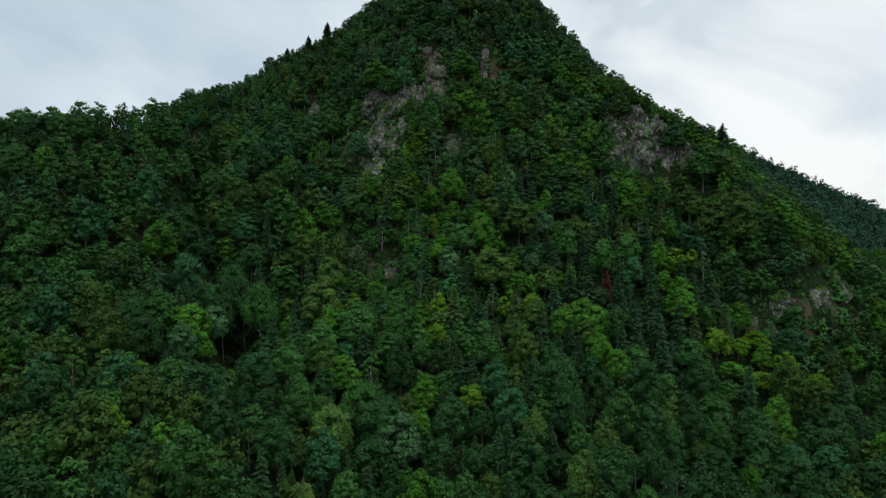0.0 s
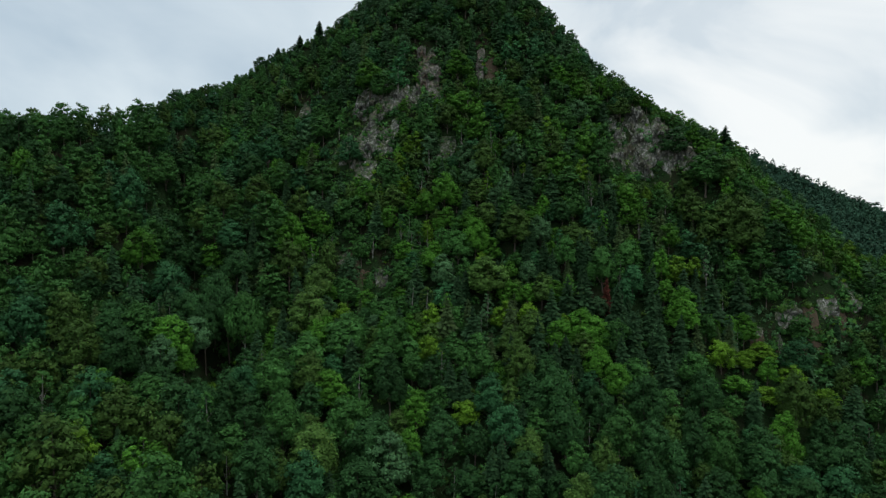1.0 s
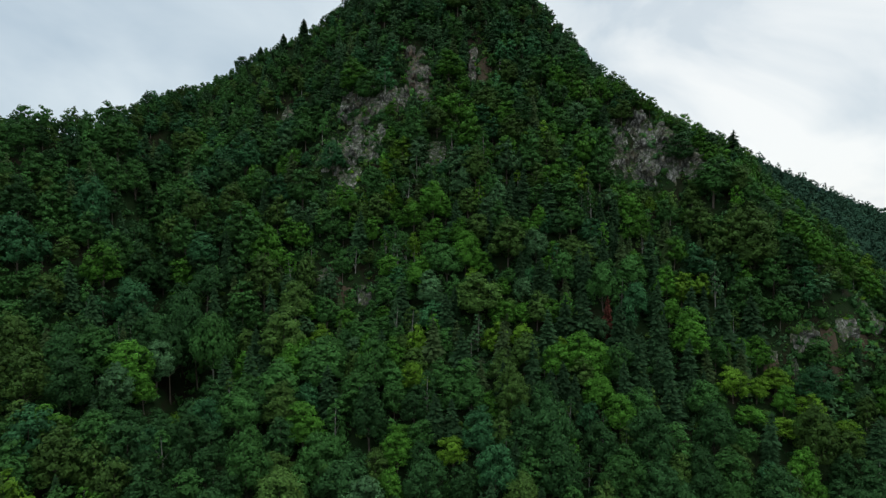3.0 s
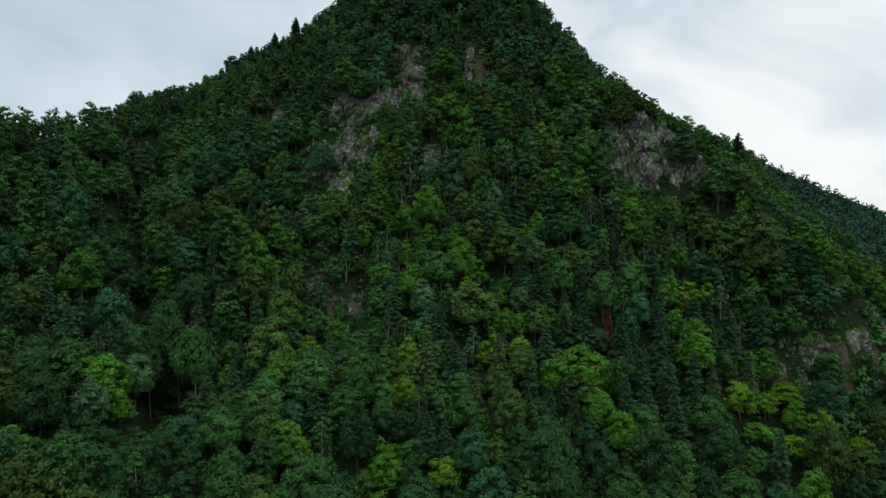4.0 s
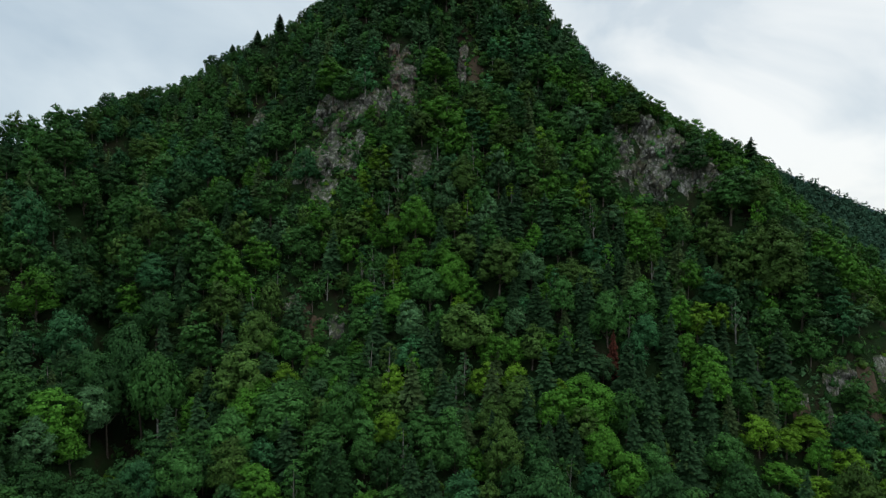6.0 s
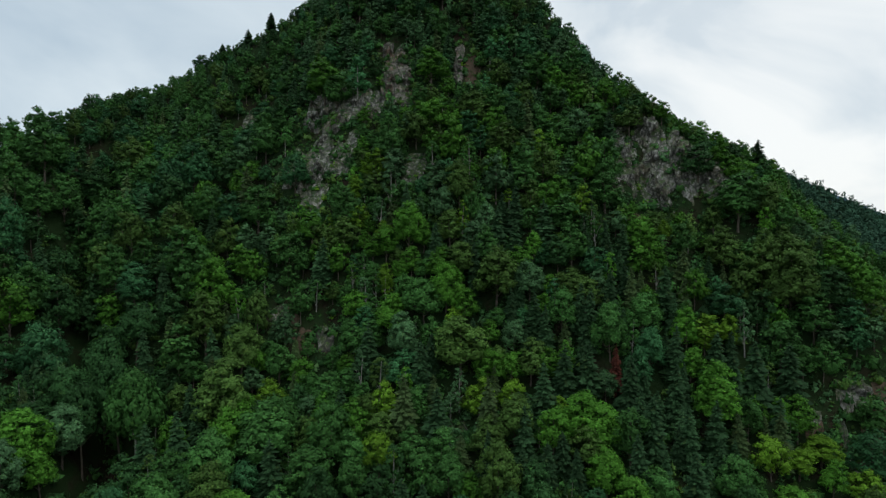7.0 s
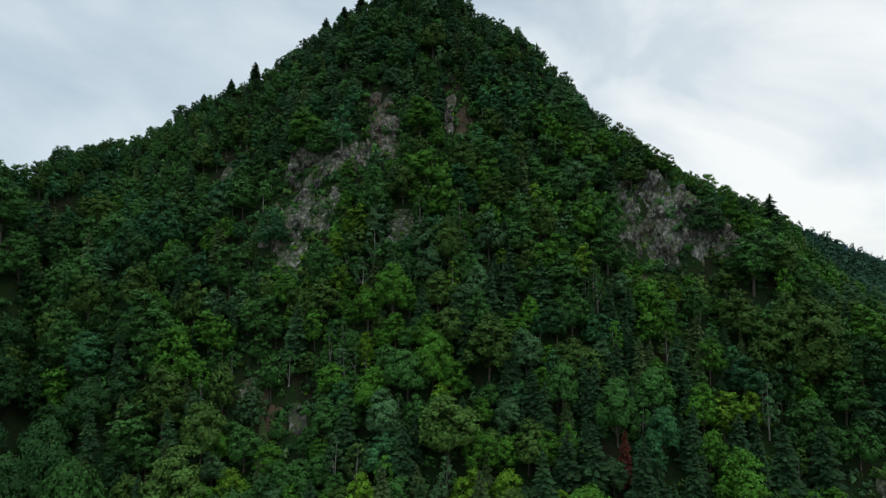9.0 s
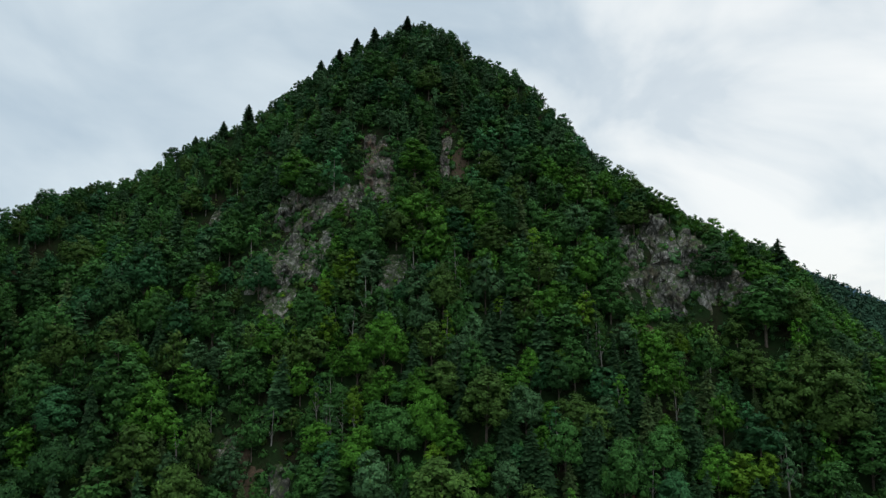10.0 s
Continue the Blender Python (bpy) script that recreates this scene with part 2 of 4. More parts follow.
GY = spread(-120, 620, 4.0, -2500, 4400)


def make_land():
    z = np.empty((len(GX), len(GY)))
    for i, x in enumerate(GX):
        cy, cz = np.interp(x, CREST_X, CREST_Y), np.interp(x, CREST_X, CREST_Z)
        ky = [-260.0] + [np.interp(x, KNOT_X, a) for a, _ in SLOPE] + [cy, cy + 12, cy + 60, cy + 260]
        kz = [VALLEY] + [np.interp(x, KNOT_X, b) for _, b in SLOPE] + [cz, cz - 5, max(cz - 55, VALLEY), VALLEY]
        z[i] = np.interp(GY, ky, kz)
    X, Y = np.meshgrid(GX, GY, indexing="ij")
    side = np.clip((np.abs(X) - 440) / 500, 0, 1)
    z = z * (1 - side) + VALLEY * side
    # wooded hill behind the mountain, and a far ridge
    hill = (np.clip(160 - 0.43 * (X - 204), VALLEY, 192) - 1.3 * np.clip(70 - X, 0, 160)) - 0.62 * np.abs(Y - 484)
    far = np.clip(206 - 0.40 * (X - 915), VALLEY, 300) - 0.5 * np.abs(Y - 1600)
    z = smooth(z, 2)
    for (x0, y0), (x1, y1) in zip(GULLY[:-1], GULLY[1:]):
        ux, uy = x1 - x0, y1 - y0
        u = np.clip(((X - x0) * ux + (Y - y0) * uy) / (ux * ux + uy * uy), 0, 1)
        z -= 13.0 * np.exp(-((X - x0 - u * ux) ** 2 + (Y - y0 - u * uy) ** 2) / 42.0)
    z = np.maximum.reduce([z, hill, far])
    n1 = np.array([[noise.fractal((x / 40, y / 40, 3.1), 1.0, 2.0, 4) for y in GY] for x in GX])
    n2 = np.array([[noise.noise((x / 17, y / 30, 8.3)) for y in GY] for x in GX])
    lift = np.clip((z - VALLEY) / 40, 0, 1)
    return z + (n1 * 2.4 + n2 * 1.6) * lift


LAND = make_land()


def gz(x, y):
    """Height of the ground at x, y (arrays or numbers)."""
    x, y = np.asarray(x, float), np.asarray(y, float)
    i = np.clip(np.searchsorted(GX, x) - 1, 0, len(GX) - 2)
    j = np.clip(np.searchsorted(GY, y) - 1, 0, len(GY) - 2)
    u, v = (x - GX[i]) / (GX[i + 1] - GX[i]), (y - GY[j]) / (GY[j + 1] - GY[j])
    return (LAND[i, j] * (1 - u) + LAND[i + 1, j] * u) * (1 - v) + (LAND[i, j + 1] * (1 - u) + LAND[i + 1, j + 1] * u) * v


def mesh_from(name, v, f, mats, index=None, smooth_faces=False):
    """A mesh from numpy vertices and triangles or quads (all alike)."""
    me = bpy.data.meshes.new(name)
    v, f = np.asarray(v, np.float32), np.asarray(f, np.int32)
    k = f.shape[1]
    me.vertices.add(len(v))
    me.vertices.foreach_set("co", v.ravel())
    me.loops.add(f.size)
    me.loops.foreach_set("vertex_index", f.ravel())
    me.polygons.add(len(f))
    me.polygons.foreach_set("loop_start", np.arange(0, f.size, k, dtype=np.int32))
    if index is not None:
        me.polygons.foreach_set("material_index", np.asarray(index, np.int32))
    if smooth_faces:
        me.polygons.foreach_set("use_smooth", np.ones(len(f), bool))
    for m in mats:
        me.materials.append(m)
    me.update(calc_edges=True)
    return me


def build_ground():
    X, Y = np.meshgrid(GX, GY, indexing="ij")
    v = np.stack([X, Y, LAND], -1).reshape(-1, 3)
    a = np.arange(len(GX) * len(GY)).reshape(len(GX), len(GY))
    f = np.stack([a[:-1, :-1], a[1:, :-1], a[1:, 1:], a[:-1, 1:]], -1).reshape(-1, 4)
    ob = new("ground", mesh_from("ground", v, f, [FLOOR], smooth_faces=True))
    return tagged(ob, "steep mountain slope of leaf litter, soil and grass under the forest", "ground", kind="structure")


ground = build_ground()


# ---- rock faces ----
def slope_y(x, z):
    """Where the ground reaches the height z, going up the slope at x."""
    ys = np.arange(150.0, crest_at(x)[0], 0.5)
    return float(np.interp(z, np.maximum.accumulate(gz(np.full(len(ys), x), ys)), ys))


def crest_at(x):
    return float(np.interp(x, CREST_X, CREST_Y)), float(np.interp(x, CREST_X, CREST_Z))


def cliff(x0, z0, x1, z1, lean, proud, seed, mat, step=0.42):
    """One sheet of rock that breaks out of the slope between two heights: jointed into upright blocks, cracked, with ledges.
    lean: how far its top stands to the east of its foot."""
    nu, nv = int((x1 - x0) / step) + 2, int((z1 - z0) / step) + 2
    ys = np.arange(150.0, 345.0, 0.5)
    v = []
    for a in range(nu):
        for b in range(nv):
            u, w = a / (nu - 1), b / (nv - 1)
            x, z = x0 + (x1 - x0) * u + lean * (w - 0.5), z0 + (z1 - z0) * w
            if b == 0 or lean:
                col = np.maximum.accumulate(gz(np.full(len(ys), x), ys))
            y = float(np.interp(z, col, ys))
            e = max(abs(2 * u - 1), 0.0) ** 2.6 + abs(2 * w - 1) ** 2.6
            edge = 0.95 - e + 1.05 * noise.fractal((x * 0.17, z * 0.11, seed), 0.8, 2.0, 4)
            mask = min(max(edge * 2.2, -0.8), 1.0)
            q = Vector((x * 0.24 + 0.35 * noise.noise((x * 0.3, z * 0.25, seed)), z * 0.15 + 0.25 * noise.noise((x * 0.2, z * 0.3, seed + 2)), seed))
            dist, near = noise.voronoi(q)
            big = noise.cell(near[0] * 37.7) - 0.5
            crack = max(0.0, 1.0 - (dist[1] - dist[0]) / 0.10)
            d2, near2 = noise.voronoi(Vector((x * 0.62, z * 0.55, seed + 9)))
            small = noise.cell(near2[0] * 51.3) - 0.5
            crack2 = max(0.0, 1.0 - (d2[1] - d2[0]) / 0.12)
            ledge = noise.noise((x * 0.08, z * 0.33, seed + 4))
            out = proud + 3.6 * big + 1.5 * small - 1.6 * crack - 0.5 * crack2 + 0.9 * ledge + 0.45 * noise.fractal((x * 0.6, z * 0.45, seed), 0.7, 2.1, 4)
            out = mask * max(out, 0.5) if mask > 0 else mask * 1.5
            v.append((x + 0.25 * small, y - out * 0.92, z + out * 0.30))
    k = np.arange(nu * nv).reshape(nu, nv)
    f = np.stack([k[:-1, :-1], k[1:, :-1], k[1:, 1:], k[:-1, 1:]], -1).reshape(-1, 4)
    return mesh_from("cliff", v, f, [mat])


def rock_face(label, sheets, mat, seed):
    """A rock face of one or more cliffs. sheets: west, foot, east and top of each, its lean, and how proud it stands."""
    x0, z0, x1, z1 = sheets[0][:4]
    xm = (x0 + x1) / 2
    base = new("rock_face")
    base.matrix_world = pose(xm, slope_y(xm, z0), z0)
    tagged(base, label, "rock", "rock faces on the slope")
    for k, (a, b, c, d, lean, proud) in enumerate(sheets):
        ob = new("cliff", cliff(a, b, c, d, lean, proud, seed * 7.1 + k * 3.3, mat))
        ob.parent = base
        ob.matrix_basis = base.matrix_world.inverted()
    return base


rock_face("large grey weathered cliff with vertical cracks among trees", [(-38, 147, -28, 165, 3, 3.0), (-30, 146, -19, 166, 4, 2.2), (-21, 150, -8, 164, 5, 1.6), (-44, 126, -34, 143, 5, 2.4), (-36, 123, -26, 147, 5, 3.0), (-28, 130, -17, 148, 4, 1.8), (-34, 117, -26, 128, 3, 1.4)], ROCK, 1)
rock_face("narrow grey crag with reddish stains high on the slope", [(-10, 157, 2, 186, -3, 1.8)], ROCK_RED, 2)
rock_face("thin upright slab of pale rock beside bare red soil", [(18, 167, 22, 187, 1.5, 1.5)], ROCK_RED, 3)
rock_face("broad grey cliff with ledges and mossy cracks", [(70, 119, 80, 148, 2, 2.0), (78, 117, 91, 150, 3, 3.4), (89, 120, 99, 146, 0, 1.8), (97, 121, 108, 140, -3, 2.6)], ROCK, 4)
rock_face("pale broken rock above rusty soil and bushes", [(115, 66, 123.5, 75, 1, 1.5), (101, 63, 110, 68.5, 2, 1.1), (130, 69, 138, 76, 1, 1.6), (144, 71, 151, 82, 2, 1.6), (111, 51, 115.5, 65, 2, 1.3), (135, 84, 144, 96, 5, 1.5)], ROCK, 5)
rock_face("small grey outcrop half hidden by trees", [(0, 126, 8, 138, 1, 1.2)], ROCK, 6)
rock_face("low broken stones on a bare rusty slope", [(-37, 86, -32, 91, 1, 0.8)], ROCK, 7)
rock_face("low broken stones on a bare rusty slope", [(-23, 78, -17, 85, 1, 0.8)], ROCK, 8)
rock_face("brown crags along the falling crest", [(134, 96, 152, 106, -6, 1.3)], ROCK_RED, 9)
rock_face("small stones showing between bushes", [(12, 60, 19, 66, 1, 0.8)], ROCK, 10)
rock_face("small pale crag in the upper woods", [(-67, 152, -61, 161, 1, 1.0)], ROCK, 11)

# places with few or no trees: x, y, radius
BARE = [(-41, 283, 4.5), (-40, 276, 4.5), (-44, 279, 3.5), (-36, 294, 5), (-30, 292, 5), (-33, 301, 4.7), (-26, 298, 5.6), (-17, 295, 5.6), (-11, 292, 4.7), (-36, 286, 4.7), (-29, 284, 5.6), (-22, 282, 4.7), (-33, 274, 4.7), (-27, 271, 3.8), (-7, 309, 4.7), (-4, 302, 4.7), (-1, 296, 4.7),
        (22, 309, 4.7), (22, 303, 4.7), (76, 276, 4.7), (84, 275, 5.6), (91, 273, 5.6), (75, 265, 5.6), (83, 264, 6.5), (91, 264, 5.6), (98, 267, 4.7), (103, 264, 3.8), (106, 216, 4.1), (113, 215, 4.1), (120, 215, 4.4),
        (126, 218, 4.6), (133, 221, 4.6), (147, 230, 5), (113, 210, 3.5), (128, 219, 4.1), (136, 223, 4.4), (143, 225, 4.1), (113, 207, 3.5), (4, 270, 3.8), (-34, 241, 3.8), (-21, 238, 4.7), (143, 260, 5.6), (16, 212, 2.8), (-64, 318, 3.8), (-68, 211, 6), (-62, 206, 5), (-71, 203, 4.5), (-66, 199, 4), (141, 238, 5)]
DARK = [(-68, 211, 6), (-62, 206, 5), (-71, 203, 4.5), (-66, 199, 4)]                 # the floor of the hollow, without bushes


def soil_patch(x, y, r, seed):
    """A bare, rusty scar in the slope, draped on the ground."""
    rings, sides = 9, 28
    v, f = [], []
    for k in range(rings + 1):
        for a in range(sides):
            t = 2 * math.pi * a / sides
            q = r * (0.75 + 0.45 * noise.noise((math.cos(t) * 1.3 + seed, math.sin(t) * 1.3, seed * 0.7))) * k / rings
            px, py = x + q * math.cos(t) * 0.8, y + q * math.sin(t)
            up = 0.35 * (1 - (k / rings) ** 3) + 0.25 * noise.noise((px * 0.9, py * 0.9, seed)) - (0.5 if k == rings else 0)
            v.append((px, py, float(gz(px, py)) + up))
            if k:
                b, c = (k - 1) * sides, (k - 1) * sides + (a + 1) % sides
                f.append((b + a, k * sides + a, k * sides + (a + 1) % sides, c))
    ob = new("bare_soil", mesh_from("bare_soil", v, f, [SOIL], smooth_faces=True))
    return tagged(ob, "bare rusty soil with dry grass on the steep slope", "soil", kind="structure")


for k, (x, y, r) in enumerate([(-31, 241, 5), (-26, 236, 5), (-20, 237, 4), (25, 305, 6), (106, 213, 6.5), (113, 211, 5), (126, 217.5, 6), (137, 221, 5), (120, 213, 4), (4, 296, 4), (16, 209, 3.5), (73, 256, 4), (42, 255, 3.5), (27, 252, 3.5), (146, 256, 6)]):
    soil_patch(x, y, r, 3.3 * k + 1.7)


# ---- trees: shapes of one unit of height ----
def rand_dirs(rng, n, up):
    d = rng.normal(size=(n, 3))
    d /= np.linalg.norm(d, axis=1, keepdims=True)
    d[:, 2] = d[:, 2] * (1 - up) + up * np.abs(d[:, 2])
    return d / np.linalg.norm(d, axis=1, keepdims=True)


def sprays(rng, centre, out, normal, size):
    """A leafy spray (a ragged triangle) at each centre: it lies about square to its normal, reaches outward and droops."""
    n = len(centre)
    nrm = normal + rng.normal(size=(n, 3)) * 0.26
    nrm /= np.linalg.norm(nrm, axis=1, keepdims=True) + 1e-9
    t = out * (0.6, 0.6, 0.3) + (0, 0, -0.12) + rng.normal(size=(n, 3)) * 0.8
    t -= nrm * (t * nrm).sum(1, keepdims=True) * 0.75
    t /= np.linalg.norm(t, axis=1, keepdims=True) + 1e-9
    b = np.cross(nrm, t)
    s = size * rng.uniform(0.6, 1.45, (n, 1))
    wide = rng.uniform(0.45, 0.85, (n, 1))
    v = np.stack([centre + t * s * 1.15, centre - t * s * 0.6 + b * s * wide, centre - t * s * rng.uniform(0.2, 0.7, (n, 1)) - b * s * wide], 1).reshape(-1, 3)
    return v, np.arange(3 * n).reshape(-1, 3)


def blob(rng, centre, radius):
    """A small rough core that closes a crown from within."""
    g = (1 + 5 ** 0.5) / 2
    v = np.array([(-1, g, 0), (1, g, 0), (-1, -g, 0), (1, -g, 0), (0, -1, g), (0, 1, g), (0, -1, -g), (0, 1, -g), (g, 0, -1), (g, 0, 1), (-g, 0, -1), (-g, 0, 1)], float)
    v /= np.linalg.norm(v[0])
    f = np.array([(0, 11, 5), (0, 5, 1), (0, 1, 7), (0, 7, 10), (0, 10, 11), (1, 5, 9), (5, 11, 4), (11, 10, 2), (10, 7, 6), (7, 1, 8),
                  (3, 9, 4), (3, 4, 2), (3, 2, 6), (3, 6, 8), (3, 8, 9), (4, 9, 5), (2, 4, 11), (6, 2, 10), (8, 6, 7), (9, 8, 1)])
    return np.asarray(centre) + v * np.asarray(radius) * rng.uniform(0.8, 1.15, (12, 1)), f


def octa(rng, centre, radius):
    """A smaller core of eight faces."""
    v = np.array([(1, 0, 0), (0, 1, 0), (-1, 0, 0), (0, -1, 0), (0, 0, 0.8), (0, 0, -0.8)], float)
    f = np.array([(0, 1, 4), (1, 2, 4), (2, 3, 4), (3, 0, 4), (1, 0, 5), (2, 1, 5), (3, 2, 5), (0, 3, 5)])
    t = rng.uniform(0, 1.57)
    v = v @ np.array([(math.cos(t), math.sin(t), 0), (-math.sin(t), math.cos(t), 0), (0, 0, 1)])
    return np.asarray(centre) + v * radius * rng.uniform(0.8, 1.2, (6, 1)), f


def joined(pieces):
    vs, fs, n = [], [], 0
    for v, f in pieces:
        vs.append(v)
        fs.append(f + n)
        n += len(v)
    return np.concatenate(vs), np.concatenate(fs)


def tube(points, radii, sides=6):
    v, f = [], []
    for k, (p, r) in enumerate(zip(points, radii)):
        for s in range(sides):
            a = 2 * math.pi * s / sides
            v.append((p[0] + r * math.cos(a), p[1] + r * math.sin(a), p[2]))
        if k:
            for s in range(sides):
                a, b = (k - 1) * sides + s, (k - 1) * sides + (s + 1) % sides
                f += [(a, b, b + sides), (a, b + sides, a + sides)]
    return np.array(v, float), np.array(f)


def broadleaf(seed, height, radius, leaves, low=0.28, lumps=15, spray=0.42, airy=False, simple=False):
    """Crown and trunk of a broadleaf tree, in metres, standing on the origin: boughs of leaves on an uneven dome, with dark gaps between."""
    rng = np.random.default_rng(seed)
    span, foot = height * (1 - low), height * low
    mid = foot + span * 0.42
    lobes = rand_dirs(rng, 6, 0.3)                       # a few great limbs swell the dome
    k = np.arange(lumps) + 0.5
    up = 1 - 1.62 * k / lumps                            # from the top to well below the widest part
    a = k * 2.39996 + rng.uniform(0, 6.28) + rng.normal(size=lumps) * 0.3
    flat = np.sqrt(np.clip(1 - up * up, 0, 1))
    d = np.stack([np.cos(a) * flat, np.sin(a) * flat, up], 1)
    swell = 0.70 + 0.34 * np.clip((d @ lobes.T).max(1), 0, 1) ** 3 + rng.normal(size=lumps) * 0.05
    size = radius * rng.uniform(0.22, 0.38, lumps) * (24 / lumps) ** 0.3 * (0.75 if airy else 1.0)
    tall = np.where(d[:, 2] > 0, height - mid, mid - foot)
    taper = 1 - 0.34 * np.clip(up, 0, 1) ** 1.5          # narrower towards the top
    d[:, :2] *= taper[:, None]
    centre = d * swell[:, None] * np.stack([np.full(lumps, radius * 0.84), np.full(lumps, radius * 0.84), tall * 0.92], 1) + (0, 0, mid)
    pieces = []
    if not airy:
        if leaves > 200:                                 # leaves of the inner crown
            n = leaves // 7
            inner = rand_dirs(rng, n, 0.1)
            pieces.append(sprays(rng, inner * (radius * 0.6, radius * 0.6, span * 0.36) * rng.uniform(0.45, 1, (n, 1)) + (0, 0, mid), inner, inner, spray * 1.6))
        else:
            pieces.append(blob(rng, (0, 0, mid), (radius * 0.7, radius * 0.7, span * 0.35)))
        if leaves > 200:                                 # the shaded inside of each bough
            for c, r in zip(centre, size):
                pieces.append(octa(rng, c, r * 0.72))
    each = np.maximum(5, (leaves * size ** 2 / (size ** 2).sum()).astype(int))
    for c, r, n, out in zip(centre, size, each, d):
        dirs = rand_dirs(rng, n, 0.35)
        dirs = dirs + out * 0.5 + (0, 0, 0.05)
        dirs /= np.linalg.norm(dirs, axis=1, keepdims=True) + 1e-9
        rad = r * rng.uniform(0.72, 1.15, (n, 1))
        spot = c + dirs * rad * (1.05, 1.05, 0.95)
        pieces.append(sprays(rng, spot, dirs, dirs * 0.8 + out * 0.35 + (0, 0, 0.05), spray))
    crown = joined(pieces)
    if simple:
        return crown, tube([(0, 0, -1.2), (0, 0, height * 0.75)], [0.014 * height + 0.05, 0.05], 4)
    lean = rng.normal(size=2) * 0.02 * height
    pts = [(lean[0] * u * u, lean[1] * u * u, -1.2 + (height * 0.86 + 1.2) * u) for u in (0, 0.12, 0.4, 0.7, 1.0)]
    tr = 0.012 * height + 0.06
    limbs = [tube(pts, [tr * 1.35, tr, tr * 0.8, tr * 0.5, tr * 0.15])]
    for c in centre[lumps // 2::4]:
        z0 = height * rng.uniform(low * 0.9, low + 0.2)
        limbs.append(tube([(0, 0, z0), (c[0] * 0.5, c[1] * 0.5, (z0 + c[2]) / 2 + 0.2), tuple(c)], [tr * 0.45, tr * 0.3, tr * 0.1], 4))
    return crown, joined(limbs)


def spruce(seed, height, radius, fronds=9, whorls=15):
    """Crown and trunk of a spruce: drooping whorls that narrow to a spike."""
    rng = np.random.default_rng(seed)
    pieces = []
    z0 = height * 0.10
    for w in range(whorls):
        u = (w + rng.uniform(-0.25, 0.25)) / whorls
        z = z0 + (height * 0.97 - z0) * u
        reach = radius * (1 - u) ** 0.62 * rng.uniform(0.72, 1.18) + 0.25
        n = max(4, int(fronds * (1 - 0.5 * u)))
        ang = rng.uniform(0, 2 * math.pi) + np.arange(n) * 2 * math.pi / n + rng.normal(size=n) * 0.25
        ln = reach * rng.uniform(0.65, 1.15, n)
        dx, dy = np.cos(ang), np.sin(ang)
        half = 0.15 * ln + 0.12
        drop = rng.uniform(0.2, 0.75, n) * ln
        lift = rng.uniform(0.0, 0.12, n) * ln
        z = z + rng.uniform(-0.9, 0.9, n) * (height * 0.87 / whorls)
        root = np.stack([dx * 0.02, dy * 0.02, z + 0.15], 1)
        ml = np.stack([dx * ln * 0.6 - dy * half, dy * ln * 0.6 + dx * half, z - drop * 0.7], 1)
        mr = np.stack([dx * ln * 0.6 + dy * half, dy * ln * 0.6 - dx * half, z - drop * 0.7], 1)
        mid = np.stack([dx * ln * 0.62, dy * ln * 0.62, z - drop * 0.25 + lift], 1)
        tip = np.stack([dx * ln, dy * ln, z - drop * 0.75 + lift], 1)
        v = np.stack([root, ml, mid, mr, tip], 1).reshape(-1, 3)
        k = np.arange(n)[:, None] * 5
        f = np.concatenate([k + [0, 1, 2], k + [0, 2, 3], k + [1, 4, 2], k + [2, 4, 3]], 1).reshape(-1, 3)
        pieces.append((v, f))
    pieces.append(tube([(0, 0, z0 * 1.3), (0, 0, height * 0.45), (0, 0, height)], [radius * 0.42, radius * 0.26, 0.03], 6))
    trunk = tube([(0, 0, -1.2), (0, 0, height * 0.5), (0, 0, height * 0.95)], [0.014 * height + 0.05, 0.008 * height + 0.03, 0.02])
    return joined(pieces), trunk


def shrub(seed, radius, leaves, spray=0.34):
    rng = np.random.default_rng(seed)
    pieces = [blob(rng, (0, 0, radius * 0.3), radius * 0.5)]
    dirs = rand_dirs(rng, leaves, 0.8)
    lump = 1 + 0.4 * np.sin(dirs[:, :1] * 5 + seed) * np.cos(dirs[:, 1:2] * 4)
    pieces.append(sprays(rng, dirs * radius * lump * rng.uniform(0.5, 1.25, (leaves, 1)) + (0, 0, radius * 0.3), dirs, dirs, spray))
    return joined(pieces)


# kinds at three grades of detail; height 12 m, 14 m for spruces
SHAPES = {}
for grade, (leaves, spray, lumps) in {"rich": (2900, 0.23, 46), "fine": (1500, 0.28, 34), "plain": (520, 0.44, 21), "coarse": (60, 1.3, 8)}.items():
    SHAPES["broad", grade] = [broadleaf(100 + k, 12.0, 3.6 + 0.35 * (k % 4), leaves, (0.04, 0.10, 0.16)[k % 3], lumps, spray, simple=grade not in ("fine", "rich")) for k in range(9)]
    SHAPES["tall", grade] = [broadleaf(150 + k, 12.0, 4.4, leaves, 0.36, lumps, spray, simple=grade not in ("fine", "rich")) for k in range(3)]
    SHAPES["slim", grade] = [broadleaf(200 + k, 12.0, 2.3 + 0.2 * (k % 3), int(leaves * 0.6), (0.14, 0.24)[k % 2], max(7, lumps - 5), spray * 0.85, grade == "fine", grade != "fine") for k in range(6)]
    fr, wh = {"rich": (14, 30), "fine": (14, 30), "plain": (10, 19), "coarse": (5, 7)}[grade]
    SHAPES["spruce", grade] = [spruce(300 + k, 14.0, 2.5 + 0.3 * (k % 3), fr, wh) for k in range(6)]
HILL = [broadleaf(500 + k, 9.0, 4.0, 90, 0.0, 11, 0.85, simple=True)[0] for k in range(6)]
SHRUBS = [shrub(400 + k, 1.0, 30, 0.34) for k in range(6)]
SHRUBS_COARSE = [blob(np.random.default_rng(420 + k), (0, 0, 0.3), 1.0) for k in range(4)]


